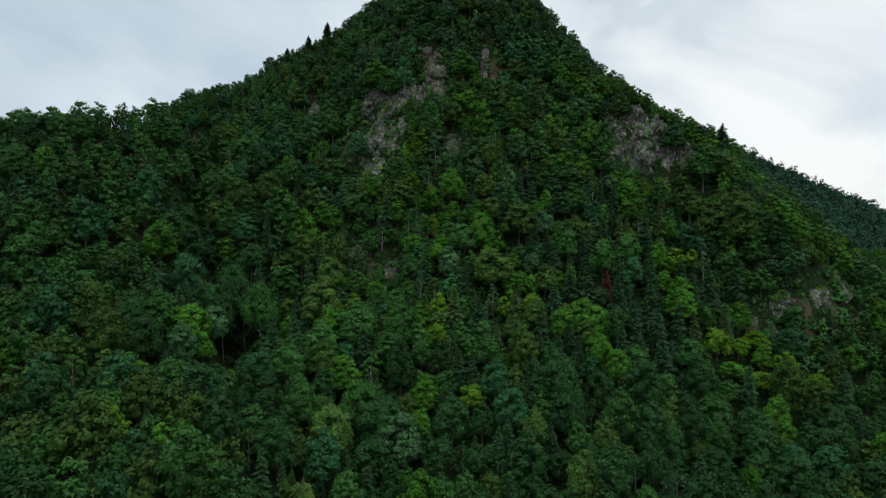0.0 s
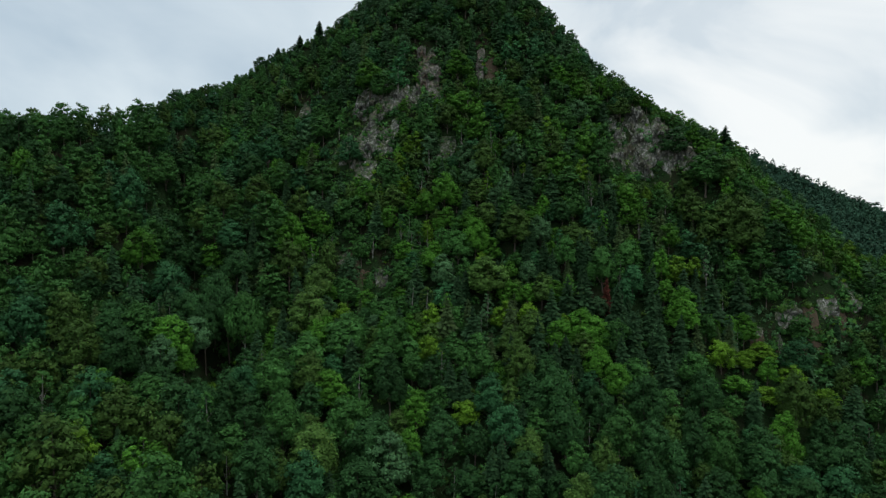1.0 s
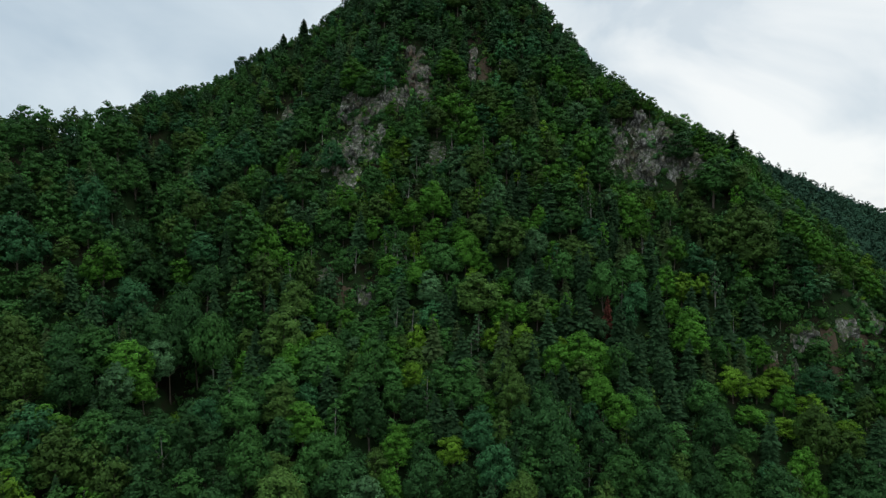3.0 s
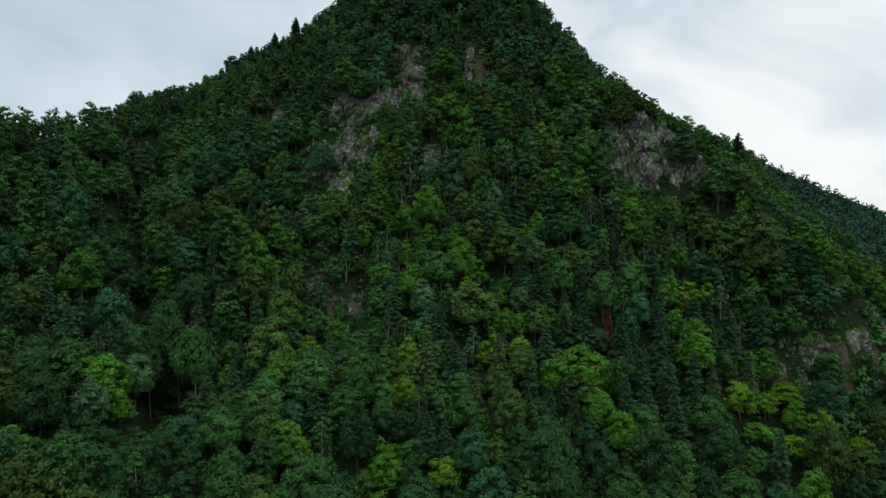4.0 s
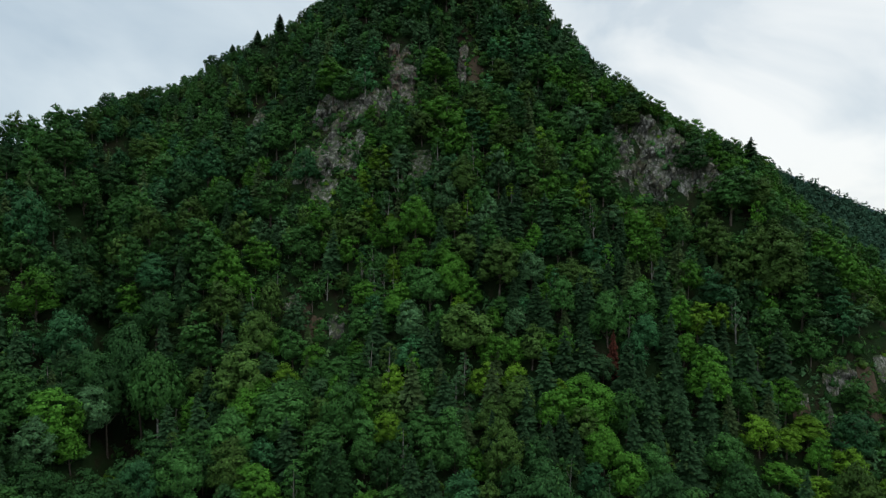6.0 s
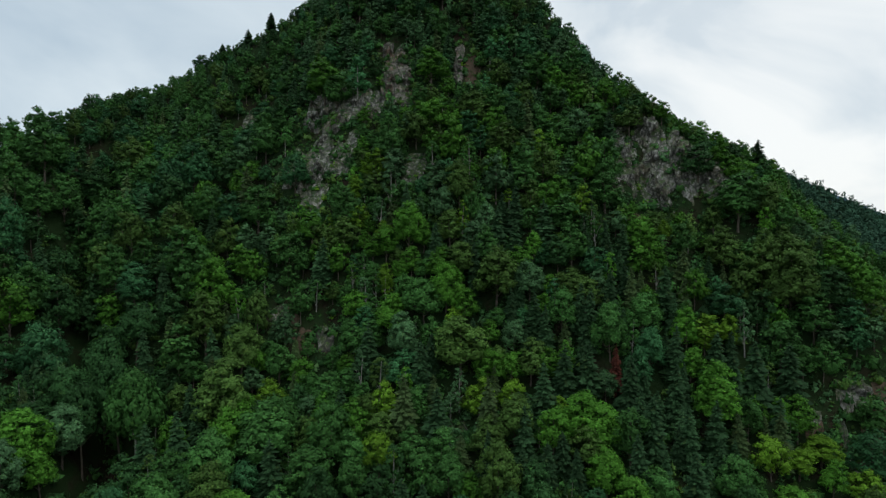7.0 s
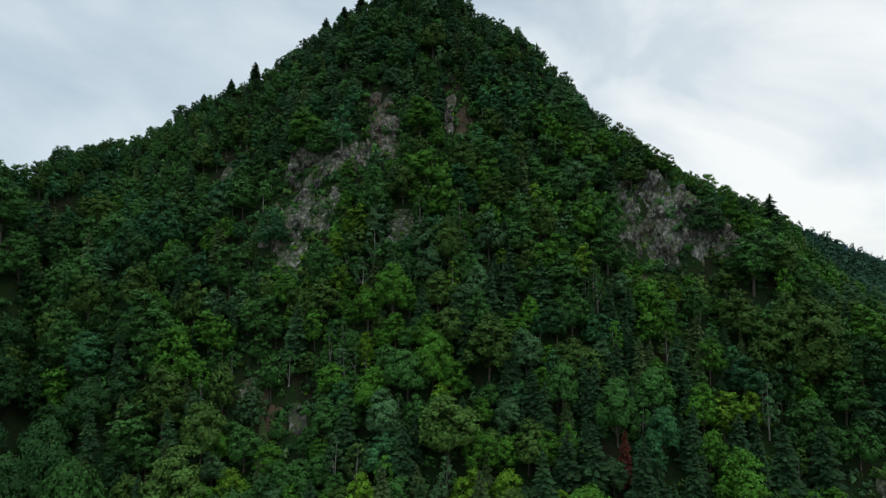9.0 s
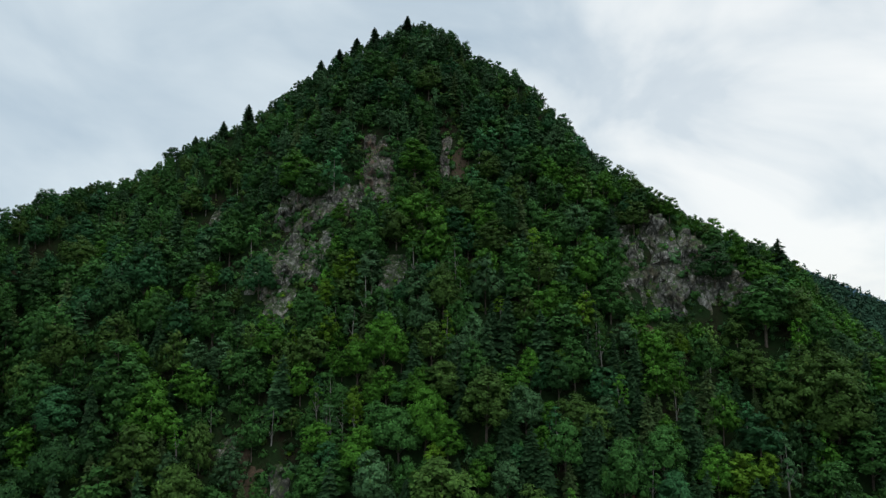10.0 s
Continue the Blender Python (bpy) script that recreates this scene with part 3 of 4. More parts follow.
# ---- where the trees stand ----
def steepness(x, y):
    """1 on common slopes, more on steep ones."""
    return max(1.0, float(gz(x, y + 1.5) - gz(x, y - 1.5)) / 3.0 / 1.15)


class Scatter:
    """Keeps trees apart by their crowns."""
    def __init__(self, cell=6.0):
        self.cell, self.grid = cell, {}

    def free(self, x, y, r, steep=1.0, room=0.56):
        i, j = int(x // self.cell), int(y // self.cell)
        for a in (-2, -1, 0, 1, 2):
            for b in (-2, -1, 0, 1, 2):
                for px, py, pr in self.grid.get((i + a, j + b), ()):
                    if (px - x) ** 2 + ((py - y) * steep) ** 2 < (room * (pr + r)) ** 2:
                        return False
        return True

    def put(self, x, y, r):
        self.grid.setdefault((int(x // self.cell), int(y // self.cell)), []).append((x, y, r))


def bare(x, y, margin=0.0):
    return any((x - a) ** 2 + (y - b) ** 2 < (r + margin) ** 2 for a, b, r in BARE)


def choose_tree(rng, x, y, z):
    """Kind, leaf, height and crown radius of the tree that grows at a place."""
    cy, cz = crest_at(x)
    top = cz - z
    n1 = noise.noise((x / 26, y / 26, 7.7))
    n2 = noise.noise((x / 15, y / 15, 2.2))
    p = rng.random()
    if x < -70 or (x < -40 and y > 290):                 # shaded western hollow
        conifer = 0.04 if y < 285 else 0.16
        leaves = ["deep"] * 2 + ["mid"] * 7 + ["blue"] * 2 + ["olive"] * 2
    elif y > 300:                                        # upper face: grey-green trees, plus blue and grey leaves painting in its haze
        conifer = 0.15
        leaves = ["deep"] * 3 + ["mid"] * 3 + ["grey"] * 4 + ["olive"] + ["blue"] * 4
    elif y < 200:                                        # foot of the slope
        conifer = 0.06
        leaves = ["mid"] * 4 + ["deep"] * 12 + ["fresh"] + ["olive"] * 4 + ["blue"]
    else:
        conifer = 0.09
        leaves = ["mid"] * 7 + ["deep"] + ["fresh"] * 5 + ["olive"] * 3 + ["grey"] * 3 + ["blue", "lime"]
    if 5 < x < 95 and 195 < y < 245:
        conifer += 0.34
    if top < 14 and -100 < x < 30:
        conifer += 0.08
    if x > 30 and top < 25:
        conifer = 0.03
    if n1 > 0.25:
        conifer *= 0.4
    elif n1 < -0.3:
        conifer += 0.12
    if x < -95 and top < 14:
        conifer = 0.0
    if -98 < x < -56 and 178 < y < 250:                  # the dark hollow: deep green leaves paint in part of its shade
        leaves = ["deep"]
    short = min(1.0, (0.64 if x < -145 else 0.44 if x < -118 else 0.30 if x < -40 else 0.40) + top / 60)                    # lower towards the wind-swept crest
    if p < conifer:
        h = rng.uniform(9.0, 17) * short
        return "spruce", "needle" if rng.random() < 0.75 else "needle_olive", h, h * rng.uniform(0.19, 0.26)
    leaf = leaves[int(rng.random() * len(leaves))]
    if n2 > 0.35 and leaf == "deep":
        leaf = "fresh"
    slim = 0.0 if top < 16 else 0.15 if 235 < y < 310 and x > -50 else 0.05
    if rng.random() < slim:
        h = rng.uniform(8, 13.5)
        return "slim", leaf, h, h * rng.uniform(0.17, 0.24)
    size = rng.random() ** 1.3                           # many middling trees, few great ones
    if x < -45 and y < 290:                              # tall full-crowned wood
        r = 3.6 + 3.6 * size
    elif y < 212:
        r = 3.2 + 3.2 * size
    elif x < -40 or x > 60:
        r = 3.0 + 3.0 * size
    else:
        r = 2.4 + 2.9 * size
    r *= short
    return "broad", leaf, r * rng.uniform(2.3, 3.2) + 0.8, r


trees = []       # kind, leaf, x, y, z, height, radius, named
shrubs = []
scatter = Scatter()

# trees that stand out: kind, leaf, x, y, height of the top, radius, label
SLOPE_TREES = [
    ("spruce", "rust", 57.4, 219, 84, 2.1, "small spruce with dead rust-red needles"),
    ("slim", "lime", 34, 256, 124, 2.4, "slim bright yellow-green tree on the slope"),
    ("broad", "lime", 104, 208, 64, 4.8, "yellow-green tree below the pale rock"),
    ("broad", "lime", 97, 205, 62, 4.0, "yellow-green tree below the pale rock"),
    ("broad", "lime", 111, 203, 58, 4.4, "yellow-green tree below the pale rock"),
    ("broad", "fresh", 46.6, 207.7, 75, 5.6, "tall fresh green broadleaf tree"),
    ("broad", "fresh", 86, 230, 88, 3.4, "fresh green broadleaf tree among dark spruces"),
    ("broad", "fresh", -8, 252, 106, 3.2, "fresh green tree on the open slope"),
    ("slim", "grey", 15, 214, 73, 2.8, "slim grey-green tree with forked pale trunk"),
    ("broad", "blue", 35, 231, 88, 3.2, "blue-green broadleaf tree among spruces"),
    ("spruce", "needle", 66, 212, 74, 2.8, "tall dark spruce on the slope"),
    ("spruce", "needle", 72, 224, 86, 2.6, "tall dark spruce on the slope"),
    ("broad", "lime", -1.5, 201, 68, 3.9, "yellow-green tree at the foot of the slope"),
    ("broad", "fresh", -8, 208.5, 73, 4.2, "fresh green tree at the foot of the slope"),
    ("slim", "grey", -8, 221, 83, 2.6, "slim grey-green tree with forked pale trunk"),
    ("broad", "mid", -27, 211, 74, 6.6, "large round green tree at the foot of the slope"),
    ("broad", "lime", 89.5, 203.5, 66, 4.2, "yellow-green tree below the pale rock"),
    ("broad", "fresh", 78, 225.5, 93, 3.8, "fresh green broadleaf tree among dark spruces"),
    ("slim", "fresh", 60, 236, 107, 2.3, "slim fresh green tree among dark spruces"),
]
FOOT_TREES = [
    ("broad", "blue", -77, 244, 103, 5.6, "round blue-green broadleaf tree above the hollow"),
    ("tall", "mid", -62, 212, 90, 7.0, "large spreading green tree with a bare pale trunk"),
    ("broad", "lime", 100, 198, 53, 4.6, "yellow-green tree below the pale rock"),
    ("broad", "fresh", 92, 199, 55, 4.4, "fresh green tree below the pale rock"),
    ("broad", "lime", 119, 199, 52, 4.2, "yellow-green tree below the pale rock"),
    ("broad", "lime", 9, 183, 53, 4.2, "yellow-green tree at the foot of the slope"),
    ("broad", "blue", -63, 168, 58, 3.6, "blue-green broadleaf tree at the foot of the slope"),
    ("broad", "blue", -114, 243, 124, 5.6, "round blue-green tree high in the hollow"),
    ("broad", "olive", -35, 175, 51, 6.0, "large olive green tree at the foot of the slope"),
    ("broad", "fresh", -4, 188, 53, 3.2, "small fresh green tree at the foot of the slope"),
    ("broad", "blue", -31, 198, 63, 4.2, "blue-green broadleaf tree at the foot of the slope"),
    ("broad", "fresh", 49.5, 197, 66, 4.8, "tall fresh green broadleaf tree"),
    ("tall", "deep", -80, 214, 80, 6.2, "tall dark tree with a high crown over the hollow"),
    ("tall", "deep", -69, 218, 82, 6.0, "tall dark tree with a high crown over the hollow"),
    ("tall", "deep", -76, 224, 86, 6.4, "tall dark tree with a high crown over the hollow"),
    ("tall", "deep", -71, 232, 92, 6.0, "tall dark tree with a high crown over the hollow"),
    ("tall", "deep", -82, 204, 74, 5.6, "tall dark tree with a high crown over the hollow"),
    ("tall", "deep", -74, 210, 76, 5.6, "tall dark tree with a high crown over the hollow"),
]
CREST_TREES = [
    ("spruce", "needle", 124, 282, 144, 3.7, "lone dark spruce on the falling crest"),
    ("spruce", "needle", 4, 345, 247, 3.2, "dark spruce on the summit"),
    ("spruce", "needle", -9.5, 345, 241.5, 3.2, "dark spruce on the crest"),
    ("spruce", "needle", -17.5, 345, 237, 3.3, "dark spruce on the crest"),
    ("spruce", "needle", -24.5, 345, 232, 3.4, "dark spruce on the crest"),
    ("spruce", "needle", -32.5, 345, 227, 3.4, "dark spruce on the crest"),
    ("spruce", "needle", -62.5, 345, 208, 3.3, "dark spruce on the crest"),
    ("spruce", "needle", -72.5, 345, 200.5, 3.1, "dark spruce on the crest"),
    ("spruce", "needle", -84, 345, 194, 3, "dark spruce on the crest"),
    ("spruce", "needle", -136, 322, 163, 3.0, "small spruce standing above the western crest"),
    ("broad", "deep", -93, 344, 185, 4.0, "dark broadleaf tree on the crest"),
    ("slim", "fresh", 11, 318, 197, 2.0, "slim pale green tree under the summit"),
]
# more trees that can be told apart: kind, leaf, x, y, height, radius
VALLEY_EDGE = [
    ("broad", "olive", -98.1, 181.4, 18.2, 6.6), ("broad", "mid", -88.4, 197.0, 17.4, 6.3), ("broad", "fresh", -85.5, 169.3, 14.2, 5.1), ("broad", "olive", -76.0, 158.2, 15.8, 5.7),
    ("broad", "grey", -70.5, 174.1, 10.0, 3.5), ("broad", "blue", -64.6, 174.0, 10.7, 3.7), ("broad", "olive", -61.9, 154.0, 14.8, 5.3), ("broad", "lime", -78.6, 145.5, 13.3, 4.7),
    ("broad", "fresh", -61.3, 146.8, 12.0, 4.2), ("broad", "mid", -49.3, 158.2, 13.0, 4.6), ("broad", "olive", -30.1, 161.2, 18.8, 6.9), ("broad", "deep", -16.6, 168.6, 18.4, 6.7),
    ("broad", "grey", -11.0, 163.9, 17.2, 6.2), ("broad", "fresh", -5.1, 182.2, 12.4, 4.4), ("broad", "mid", -24.2, 177.3, 16.4, 5.9), ("broad", "olive", 24.9, 167.8, 13.5, 4.8),
    ("broad", "mid", 48.5, 171.4, 15.9, 5.7), ("broad", "mid", 78.8, 180.6, 16.1, 5.8), ("broad", "mid", 66.3, 186.4, 13.1, 4.6), ("broad", "olive", 65.0, 180.6, 11.2, 3.9),
]
HOLLOW = [
    ("broad", "mid", -123.2, 262.4, 15.8, 5.7), ("broad", "olive", -99.8, 290.7, 15.9, 5.7), ("broad", "mid", -120.1, 272.9, 19.8, 7.2), ("broad", "mid", -87.4, 278.8, 15.2, 5.5),
    ("broad", "olive", -83.7, 256.9, 15.5, 5.6), ("broad", "olive", -71.3, 260.4, 15.3, 5.5), ("broad", "mid", -64.7, 250, 20, 7.4), ("broad", "mid", -104.3, 264.8, 14.4, 5.1),
    ("broad", "deep", -107.1, 269.2, 13.4, 4.8), ("broad", "mid", -84.2, 247.9, 15.8, 5.7), ("broad", "mid", -101.4, 234.3, 16.6, 6), ("broad", "mid", -62.2, 245.5, 13.4, 4.8),
    ("broad", "fresh", -53.2, 281, 10.4, 3.6), ("broad", "mid", -62.4, 268.2, 15.8, 5.7), ("broad", "fresh", -47.7, 251.1, 11.9, 4.2), ("broad", "mid", -46.3, 264.5, 16, 5.8),
    ("broad", "fresh", -53.9, 243.5, 17.6, 6.4), ("broad", "fresh", -102.5, 227.6, 17.8, 6.5), ("broad", "deep", -110.2, 284.4, 16.9, 6.1), ("broad", "deep", -76.1, 270.4, 15.9, 5.7),
    ("broad", "mid", -111.6, 269.1, 15.8, 5.7), ("broad", "deep", -60.5, 281.6, 14.1, 5),
]
FOOT_WEST = [
    ("broad", "blue", -90.1, 221, 18, 6.5), ("broad", "grey", -87.8, 219.7, 12.9, 4.6), ("broad", "mid", -83.6, 224, 12, 4.2), ("broad", "olive", -52.7, 234.1, 17.7, 6.4),
    ("broad", "mid", -58.6, 230.2, 14.5, 5.2), ("broad", "olive", -41.4, 229.2, 16, 5.8), ("broad", "olive", -41.5, 215.8, 19.8, 7.2), ("broad", "lime", -31.3, 221, 10.4, 4.2),
    ("broad", "fresh", -79.6, 196.3, 17.5, 6.4), ("broad", "grey", -75.9, 205.2, 15.8, 5.7), ("broad", "fresh", -75.2, 195.9, 11.2, 3.9), ("broad", "grey", -80.1, 190, 14.3, 5.1),
    ("broad", "mid", -28.4, 204.4, 17.4, 7.3), ("broad", "mid", -38.7, 198.3, 17.1, 6.2), ("broad", "olive", -36.8, 191, 15.1, 5.4), ("broad", "lime", -69.4, 204.9, 11.9, 4.2),
    ("broad", "mid", -46.6, 187.1, 15.3, 5.5), ("broad", "mid", -47.1, 197.1, 12, 4.2), ("broad", "mid", -16.5, 196.5, 14, 5.8),
]
MIDDLE = [
    ("broad", "mid", -33.6, 252.2, 13.7, 5.6), ("slim", "lime", -3.1, 240, 11.2, 2.2), ("broad", "mid", 7.9, 234.4, 13.7, 5.6), ("broad", "fresh", 19.2, 233.7, 10, 4),
    ("broad", "olive", 18.8, 241.3, 12.6, 5.2), ("broad", "olive", 28.3, 235.6, 16.3, 6.8), ("broad", "olive", 48.3, 233.7, 11.1, 4.5), ("broad", "grey", 37.7, 235.9, 12.3, 5),
    ("broad", "olive", 17.8, 222.4, 17.6, 7.4), ("broad", "grey", 32.2, 227.2, 9.4, 3.7), ("broad", "fresh", 24.7, 221.5, 11.1, 4.5), ("broad", "fresh", 31, 221.9, 9.1, 3.6),
    ("broad", "blue", 2.8, 221.6, 11.5, 4.6), ("spruce", "needle_olive", 3.6, 209.4, 17.2, 4), ("spruce", "needle", 38.2, 212.8, 16.4, 3.8), ("broad", "lime", 22.1, 214.2, 10.7, 4.3),
    ("broad", "lime", 30.4, 216.1, 9.2, 3.6), ("broad", "fresh", -24.4, 226.6, 9.3, 3.7),
]
LOWER_MIDDLE = [
    ("broad", "grey", -31, 235.7, 10.8, 4.4), ("broad", "fresh", -11.2, 238.3, 10.6, 4.3), ("broad", "mid", -11, 231, 11, 4.4), ("broad", "mid", -16.5, 220, 11, 4.5),
    ("broad", "olive", -18.8, 208.6, 10.4, 4.2), ("spruce", "needle", -6.7, 226, 15, 3.5), ("spruce", "needle", -12.2, 211.4, 13.2, 3.1), ("spruce", "needle", 7.3, 219.2, 15.7, 3.7),
    ("spruce", "needle", 43.7, 216.4, 17.3, 4.1), ("spruce", "needle", 31.8, 203, 14.2, 3.3), ("broad", "olive", 23.8, 203.9, 11, 4.4), ("broad", "mid", 14.3, 196.2, 11.9, 4.9),
    ("broad", "mid", 6.4, 202.4, 10.9, 4.4),
]
EAST = [
    ("broad", "blue", 67, 222, 13.5, 4.8), ("broad", "olive", 52.6, 232.6, 11, 4.5), ("broad", "lime", 82.9, 226, 11.4, 4.6), ("broad", "blue", 91.1, 232.7, 12.5, 5.1),
    ("slim", "grey", 94.2, 227, 14.7, 2.9), ("broad", "olive", 108.6, 233.8, 12.9, 5.3), ("broad", "mid", 113.7, 228.5, 14, 5.8), ("broad", "olive", 110.2, 234.1, 19.1, 8),
    ("broad", "fresh", 77, 220.2, 10.1, 4), ("broad", "fresh", 90.5, 213.1, 7.8, 3), ("broad", "fresh", 50.2, 205.9, 13.9, 5.7), ("broad", "olive", 46.7, 202.2, 10.9, 4.4),
    ("broad", "mid", 60, 194.8, 11.9, 4.8), ("broad", "mid", 79.2, 197.7, 12.7, 5.2), ("broad", "grey", 70.8, 208.1, 8.8, 3.5),
]
EAST_SPRUCES = [
    ("spruce", "needle", 59.1, 213.3, 17.6, 4.1), ("spruce", "needle", 70.4, 212.6, 15.7, 3.7), ("spruce", "needle", 62.2, 204.9, 16.7, 3.9), ("spruce", "needle", 56.9, 196.6, 16.4, 3.9),
    ("spruce", "needle", 91.6, 215.2, 19.1, 4.5), ("spruce", "needle", 101.6, 216.6, 19.3, 4.5), ("spruce", "needle", 50, 216.9, 17.4, 4.1), ("spruce", "needle", 74.3, 232.6, 14.9, 3.5),
    ("spruce", "needle", 77.5, 206.2, 14.6, 3.4), ("spruce", "needle", 85.2, 214.6, 15.9, 3.7), ("spruce", "needle", 69.1, 195.4, 15.2, 3.6), ("broad", "mid", 119.8, 213.4, 11.7, 4.7),
    ("broad", "blue", 115.1, 206.6, 14, 5.8), ("broad", "blue", 122.9, 224.6, 8.9, 3.5), ("broad", "grey", 117.1, 226.1, 9, 3.6), ("broad", "olive", 96.2, 245, 14.8, 6.1),
    ("broad", "olive", 112.4, 238.3, 16.5, 6.9), ("broad", "fresh", 124.6, 237.1, 13.1, 5.4),
]
UPPER_EAST = [
    ("broad", "fresh", 71.5, 245.8, 12.9, 5.3), ("broad", "blue", 56.5, 238.5, 11, 4.4), ("broad", "deep", 96.5, 265.2, 14.1, 5.8), ("broad", "mid", 104.4, 253.6, 17.8, 7.4),
    ("broad", "olive", 114.3, 255.5, 13.9, 5.7), ("broad", "olive", 77.8, 278.5, 11.3, 4.6),
    ("broad", "fresh", 70.3, 240.4, 10.3, 4.2), ("broad", "mid", 63.9, 256.4, 13.1, 5.4), ("broad", "mid", 65.7, 279.6, 13.6, 5.6), ("broad", "grey", 52.5, 260.7, 10.1, 4),
    ("broad", "olive", 45.2, 261.5, 13.8, 5.7), ("broad", "mid", 49.4, 301.3, 15.7, 6.5), ("broad", "fresh", 30.8, 264.6, 11.9, 4.8), ("broad", "mid", 39.3, 257.7, 12, 4.9),
    ("broad", "mid", 49.5, 247.2, 12.6, 5.1),
]
UPPER_FACE = [
    ("broad", "blue", 15.5, 262.5, 10.1, 4.1), ("broad", "grey", 11.5, 259.9, 11.3, 4.6), ("broad", "fresh", 11.1, 281.1, 15, 6.2), ("broad", "olive", 4.4, 277.4, 13.4, 5.5),
    ("broad", "fresh", 9.3, 297.6, 15.9, 6.6), ("slim", "blue", -17.5, 292.6, 19.9, 4), ("broad", "fresh", -30.8, 299.2, 18.5, 7.8), ("broad", "mid", -25.3, 293.8, 14.3, 5.9),
    ("slim", "grey", -2.8, 260.5, 17.4, 3.5), ("slim", "grey", -6.1, 256.6, 13.5, 2.7), ("slim", "lime", 19.1, 249.3, 12.1, 2.4), ("slim", "grey", 5.8, 253, 12.4, 2.5),
    ("broad", "olive", 24.4, 283.1, 15.1, 6.3), ("broad", "olive", 34.5, 300.2, 13.7, 5.6), ("broad", "blue", 22.2, 278.8, 10.8, 4.4), ("broad", "blue", 26.1, 272.4, 10.6, 4.2),
    ("broad", "mid", -17.3, 261.8, 13.8, 5.7), ("broad", "fresh", -27.6, 258, 12.4, 5.1), ("broad", "blue", -36.5, 274.5, 14.7, 5.3), ("broad", "olive", 33.2, 269.9, 14.3, 5.9),
    ("broad", "mid", -3.7, 274.7, 13.3, 5.5), ("broad", "mid", 52.9, 275, 14.2, 5.9), ("broad", "mid", -50.3, 289.1, 14.5, 5.2),
]
for kind, leaf, x, y, top, r, label in SLOPE_TREES + FOOT_TREES + CREST_TREES:
    z = float(gz(x, y))
    h = min(max(top - z, 6.5), 30.0 if kind == "tall" else 21.0)
    trees.append((kind, leaf, x, y, z, h, r, label))
    scatter.put(x, y, r)
for kind, leaf, x, y, h, r in VALLEY_EDGE + HOLLOW + FOOT_WEST + MIDDLE + LOWER_MIDDLE + EAST + EAST_SPRUCES + UPPER_EAST + UPPER_FACE:
    trees.append((kind, leaf, x, y, float(gz(x, y)), h, r, ""))
    scatter.put(x, y, r)

tr = random.Random(11)
for _ in range(34000):
    x, y = tr.uniform(-250, 330), tr.uniform(112, 372)
    cy, cz = crest_at(x)
    if y > cy + 14 or y < np.interp(x, KNOT_X, SLOPE[0][0]) - 4:
        continue
    z = float(gz(x, y))
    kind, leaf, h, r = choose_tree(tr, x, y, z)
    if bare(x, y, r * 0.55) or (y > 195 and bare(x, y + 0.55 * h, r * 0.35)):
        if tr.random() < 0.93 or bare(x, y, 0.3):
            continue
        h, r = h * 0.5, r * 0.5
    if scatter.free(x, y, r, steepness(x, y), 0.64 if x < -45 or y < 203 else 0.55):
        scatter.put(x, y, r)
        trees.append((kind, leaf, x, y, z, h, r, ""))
for k in range(33000):                                 # bushes and saplings, thickest where the crowns leave gaps
    x, y = tr.uniform(-190, 165), tr.uniform(140, 345)
    steep = steepness(x, y)
    gap = scatter.free(x, y, 1.4, steep * steep)
    if not gap and tr.random() < (0.84 if x > -50 and y > 195 else 0.96):
        continue
    if (x < -48 or y < 197) and tr.random() < 0.45:
        continue
    cy, _z = crest_at(x)
    if y > cy + 4 or any((x - a) ** 2 + (y - b) ** 2 < r * r for a, b, r in DARK) or (bare(x, y, 0.4) and tr.random() < 0.87):
        continue
    r = tr.uniform(1.1, 2.4) if gap else tr.uniform(0.8, 1.8)
    if gap and not bare(x, y):
        scatter.put(x, y, r * 0.7)
    shrubs.append((("mid", "deep", "olive", "mid", "grey", "deep")[tr.randrange(6)], x, y, r))

for a, b, r in BARE:                                   # low herbs and tussocks on the bare places
    for _ in range(int(r * r * 1.1)):
        t, q = tr.uniform(0, 6.28), r * math.sqrt(tr.random())
        if a > -60 or b > 260:
            shrubs.append((("olive", "mid", "grey", "olive")[tr.randrange(4)], a + q * math.cos(t), b + q * math.sin(t), tr.uniform(0.25, 0.7)))

for a, b, r in BARE[:50]:
    if b > 205:
        for _ in range(4 if a > 95 else 3):
            t, q = tr.uniform(0, 6.28), r * math.sqrt(tr.random())
            shrubs.append((("olive", "mid", "deep", "grey", "lime")[tr.randrange(5)], a + q * math.cos(t), b + q * math.sin(t), tr.uniform(0.7, 1.5)))

# ---- single trees nearest to the flight, each with trunk and crown ----
MESHES = {}
WORDS = {"mid": "mid-green", "deep": "deep green", "blue": "blue-green", "fresh": "fresh green", "lime": "yellow-green", "olive": "olive green", "grey": "grey-green", "needle": "dark green", "needle_olive": "olive green", "rust": "rust-red"}
NAMES = {"broad": "broadleaf_tree", "slim": "slim_tree", "spruce": "spruce_tree", "tall": "broadleaf_tree"}


def part(name, mesh, parent):
    ob = new(name, mesh)
    ob.parent = parent
    return ob


def tree_meshes(kind, k, leaf, grade):
    key = kind, k, leaf, grade
    if key not in MESHES:
        (cv, cf), (tv, tf) = SHAPES[kind, grade][k]
        MESHES[key] = mesh_from("crown", cv, cf, [LEAF[leaf]]), mesh_from("trunk", tv, tf, [PALE if kind == "slim" or (kind, leaf) == ("tall", "mid") else BARK])
    return MESHES[key]


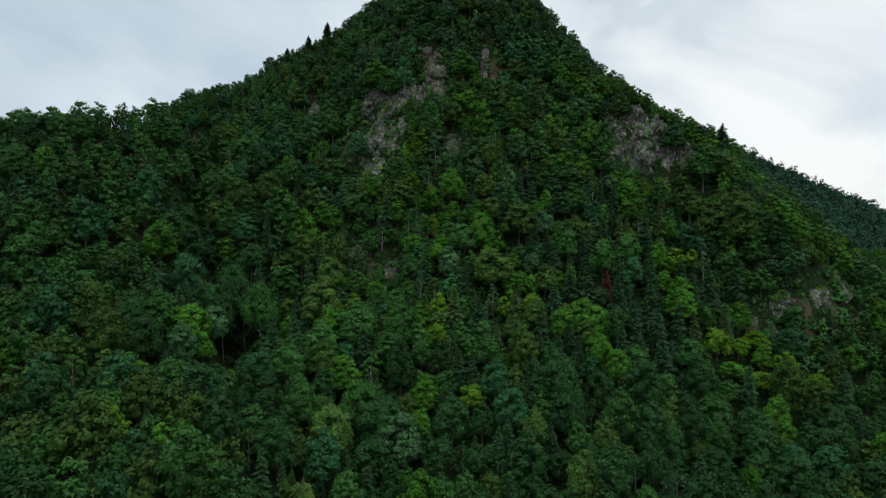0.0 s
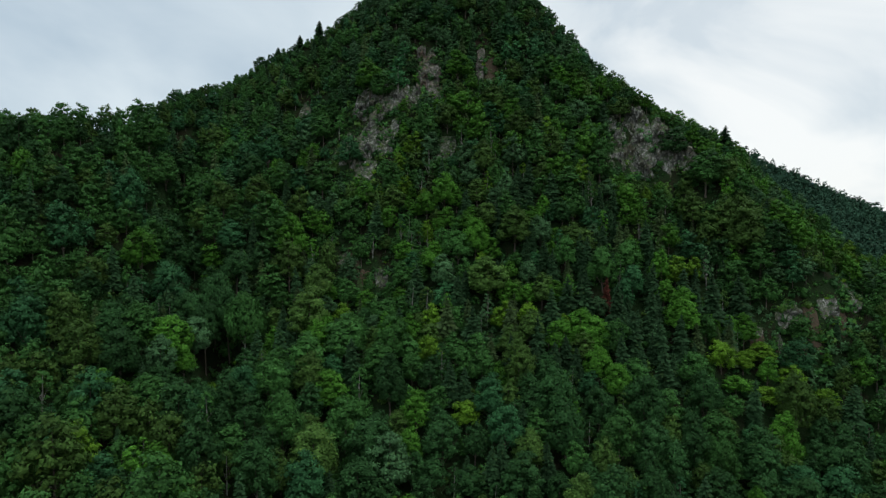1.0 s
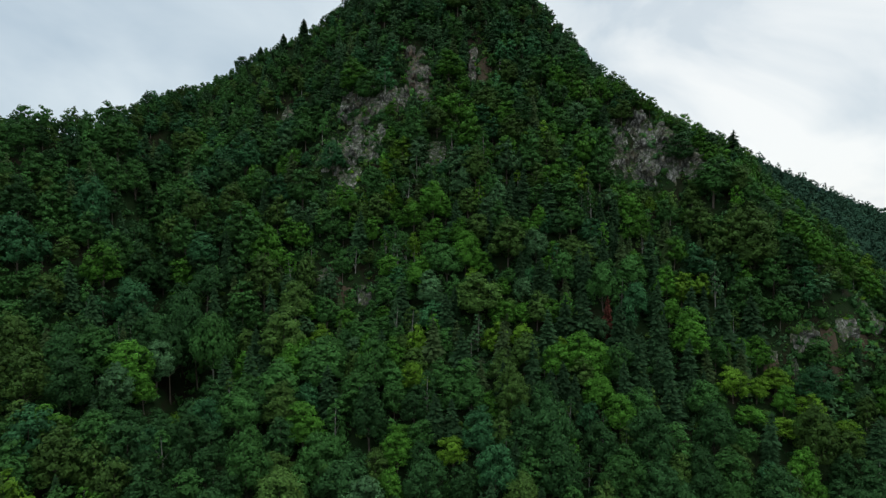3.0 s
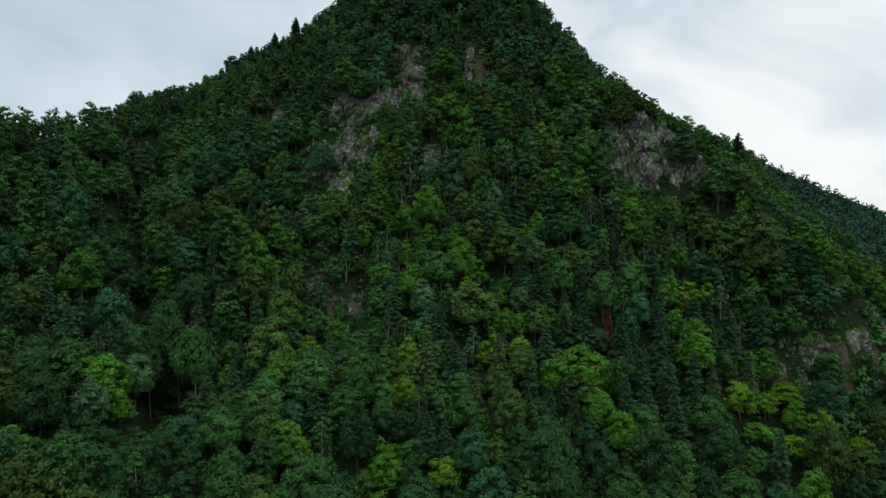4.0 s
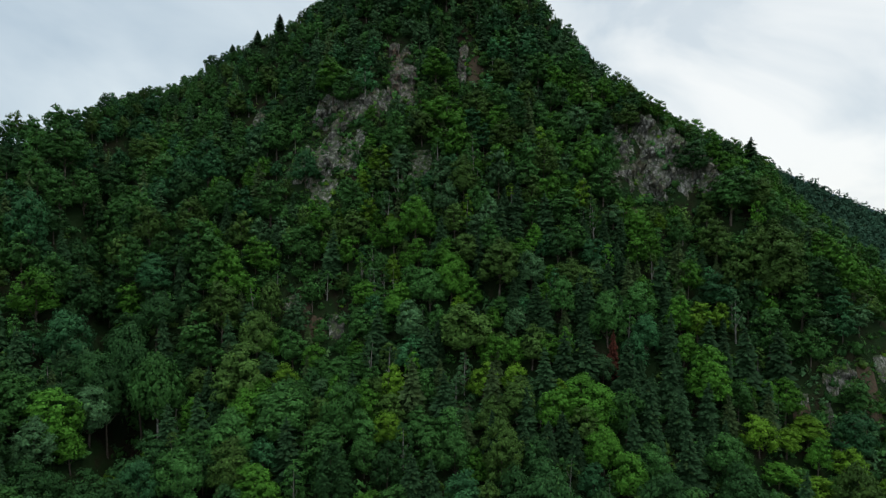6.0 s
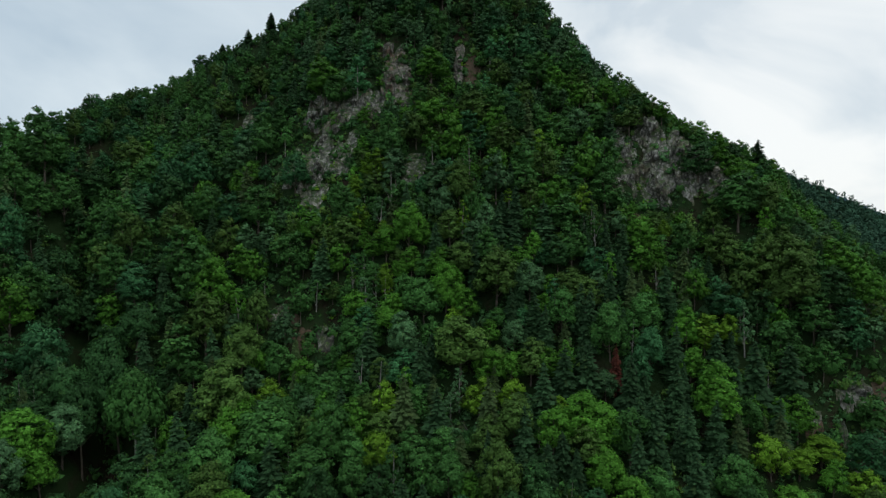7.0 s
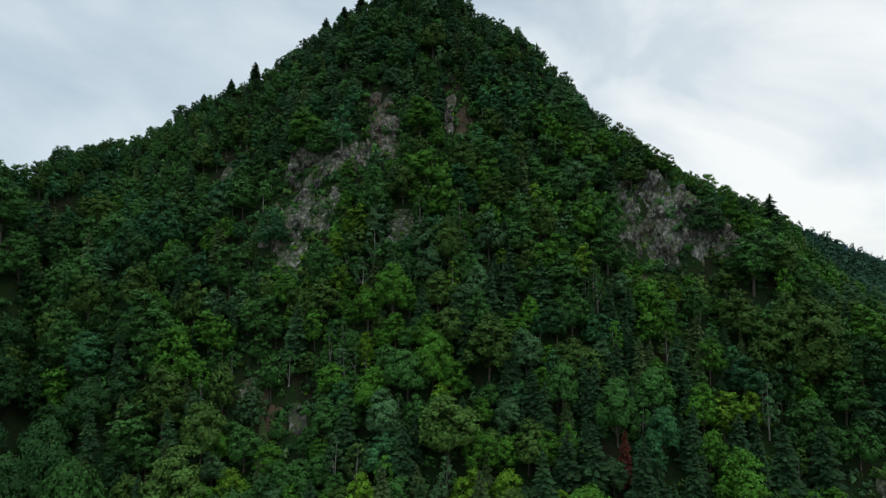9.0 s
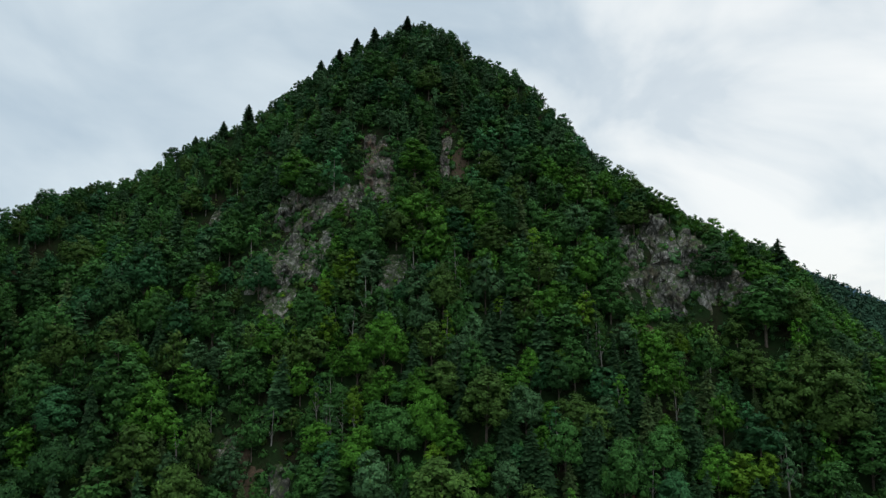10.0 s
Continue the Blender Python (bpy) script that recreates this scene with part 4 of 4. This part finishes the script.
def unit(kind, k):
    """Height and crown radius at which a shape was modelled."""
    return (14.0, 2.5 + 0.3 * (k % 3)) if kind == "spruce" else (12.0, 4.4) if kind == "tall" else (12.0, 2.3 + 0.2 * (k % 3)) if kind == "slim" else (12.0, 3.6 + 0.35 * (k % 4))


def plant(kind, leaf, x, y, z, h, r, label, rng):
    k = rng.randrange(len(SHAPES[kind, "fine"]))
    crown, trunk = tree_meshes(kind, k, leaf, "rich" if r > 4.6 and kind in ("broad", "tall") else "fine")
    h0, r0 = unit(kind, k)
    tree = new(NAMES[kind])
    tree.matrix_world = pose(x, y, z, rng.uniform(-3, 3), rng.uniform(-3, 3), rng.uniform(0, 360)) @ Matrix.Diagonal((r / r0, r / r0, h / h0, 1))
    part("trunk", trunk, tree)
    part("crown", crown, tree)
    if not label:
        form = {"broad": "broadleaf tree with a full rounded crown", "slim": "slender tree with a thin trunk and airy crown", "spruce": "conical spruce with drooping branches"}[kind]
        label = WORDS[leaf] + " " + form
    return tagged(tree, label, "tree", "trees of the slope")


pick = random.Random(21)
order = sorted(range(len(trees)), key=lambda i: (not trees[i][7], abs(trees[i][2] - 15) * 0.55 + abs(trees[i][3] - 190)))
single = {"tall": 9, "broad": 290, "slim": 100, "spruce": 200}
rest = []
for i in order:
    kind, leaf, x, y, z, h, r, label = trees[i]
    if label or (single[kind] > 0 and y > 150):
        single[kind] -= 1
        plant(kind, leaf, x, y, z, h, r, label, pick)
    else:
        rest.append(trees[i])

# ---- the rest of the woods ----
SLOTS = list(LEAF)


def woods(name, label, items, category="forest"):
    """items: shape (vertices, triangles), leaf or bark slot, x, y, z, turn, width, height."""
    mats = [LEAF[s] for s in SLOTS] + [BARK, PALE]
    vs, fs, ms, n = [], [], [], 0
    for (v, f), slot, x, y, z, turn, sw, sh in items:
        c, s = math.cos(turn), math.sin(turn)
        q = np.empty_like(v)
        q[:, 0], q[:, 1], q[:, 2] = (v[:, 0] * c - v[:, 1] * s) * sw + x, (v[:, 0] * s + v[:, 1] * c) * sw + y, v[:, 2] * sh + z
        vs.append(q)
        fs.append(f + n)
        ms.append(np.full(len(f), slot))
        n += len(v)
    ob = new(name, mesh_from(name, np.concatenate(vs), np.concatenate(fs), mats, np.concatenate(ms)))
    return tagged(ob, label, category, kind="stuff")


wr = random.Random(31)
lots = {"broad": [], "slim": [], "spruce": []}
for kind, leaf, x, y, z, h, r, _l in rest:
    unseen = y > crest_at(x)[0] + 7 or y < 106 or (y < 138 and x > -35) or x < -205 or x > 190
    grade = "coarse" if unseen else "fine" if kind == "broad" and r > 5.2 else "plain"
    k = wr.randrange(len(SHAPES[kind, grade]))
    crown, trunk = SHAPES[kind, grade][k]
    h0, r0 = unit(kind, k)
    turn = wr.uniform(0, 6.28)
    lots[kind].append((crown, SLOTS.index(leaf), x, y, z, turn, r / r0, h / h0))
    if not unseen:
        lots[kind].append((trunk, len(SLOTS) + (kind == "slim"), x, y, z, turn, r / r0, h / h0))
woods("broadleaf_forest", "dense mixed green broadleaf forest covering the mountain slope", lots["broad"])
woods("slender_forest", "scattered slender trees with pale trunks on the slope", lots["slim"])
woods("spruce_forest", "dark spruces scattered through the mountain forest", lots["spruce"])

low = []
for leaf, x, y, r in shrubs:
    low.append((SHRUBS[wr.randrange(6)], SLOTS.index(leaf), x, y, float(gz(x, y)), wr.uniform(0, 6.28), r, r * wr.uniform(0.8, 1.3)))
woods("undergrowth", "green bushes and saplings between the trees", low, "bushes")

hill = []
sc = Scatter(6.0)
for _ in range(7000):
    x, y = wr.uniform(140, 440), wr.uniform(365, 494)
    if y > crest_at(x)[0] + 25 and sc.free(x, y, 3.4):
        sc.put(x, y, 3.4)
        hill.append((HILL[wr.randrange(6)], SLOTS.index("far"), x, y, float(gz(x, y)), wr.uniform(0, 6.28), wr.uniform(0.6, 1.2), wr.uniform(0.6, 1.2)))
woods("hill_forest", "dark green woods on the hill behind the mountain, leaves tinted bluish for haze", hill)

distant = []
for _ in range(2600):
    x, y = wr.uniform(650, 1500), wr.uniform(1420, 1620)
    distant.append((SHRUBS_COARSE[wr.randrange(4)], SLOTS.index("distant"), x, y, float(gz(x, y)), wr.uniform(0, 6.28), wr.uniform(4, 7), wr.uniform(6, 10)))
woods("distant_forest", "woods on a distant ridge, haze painted into their blue-green leaves", distant)
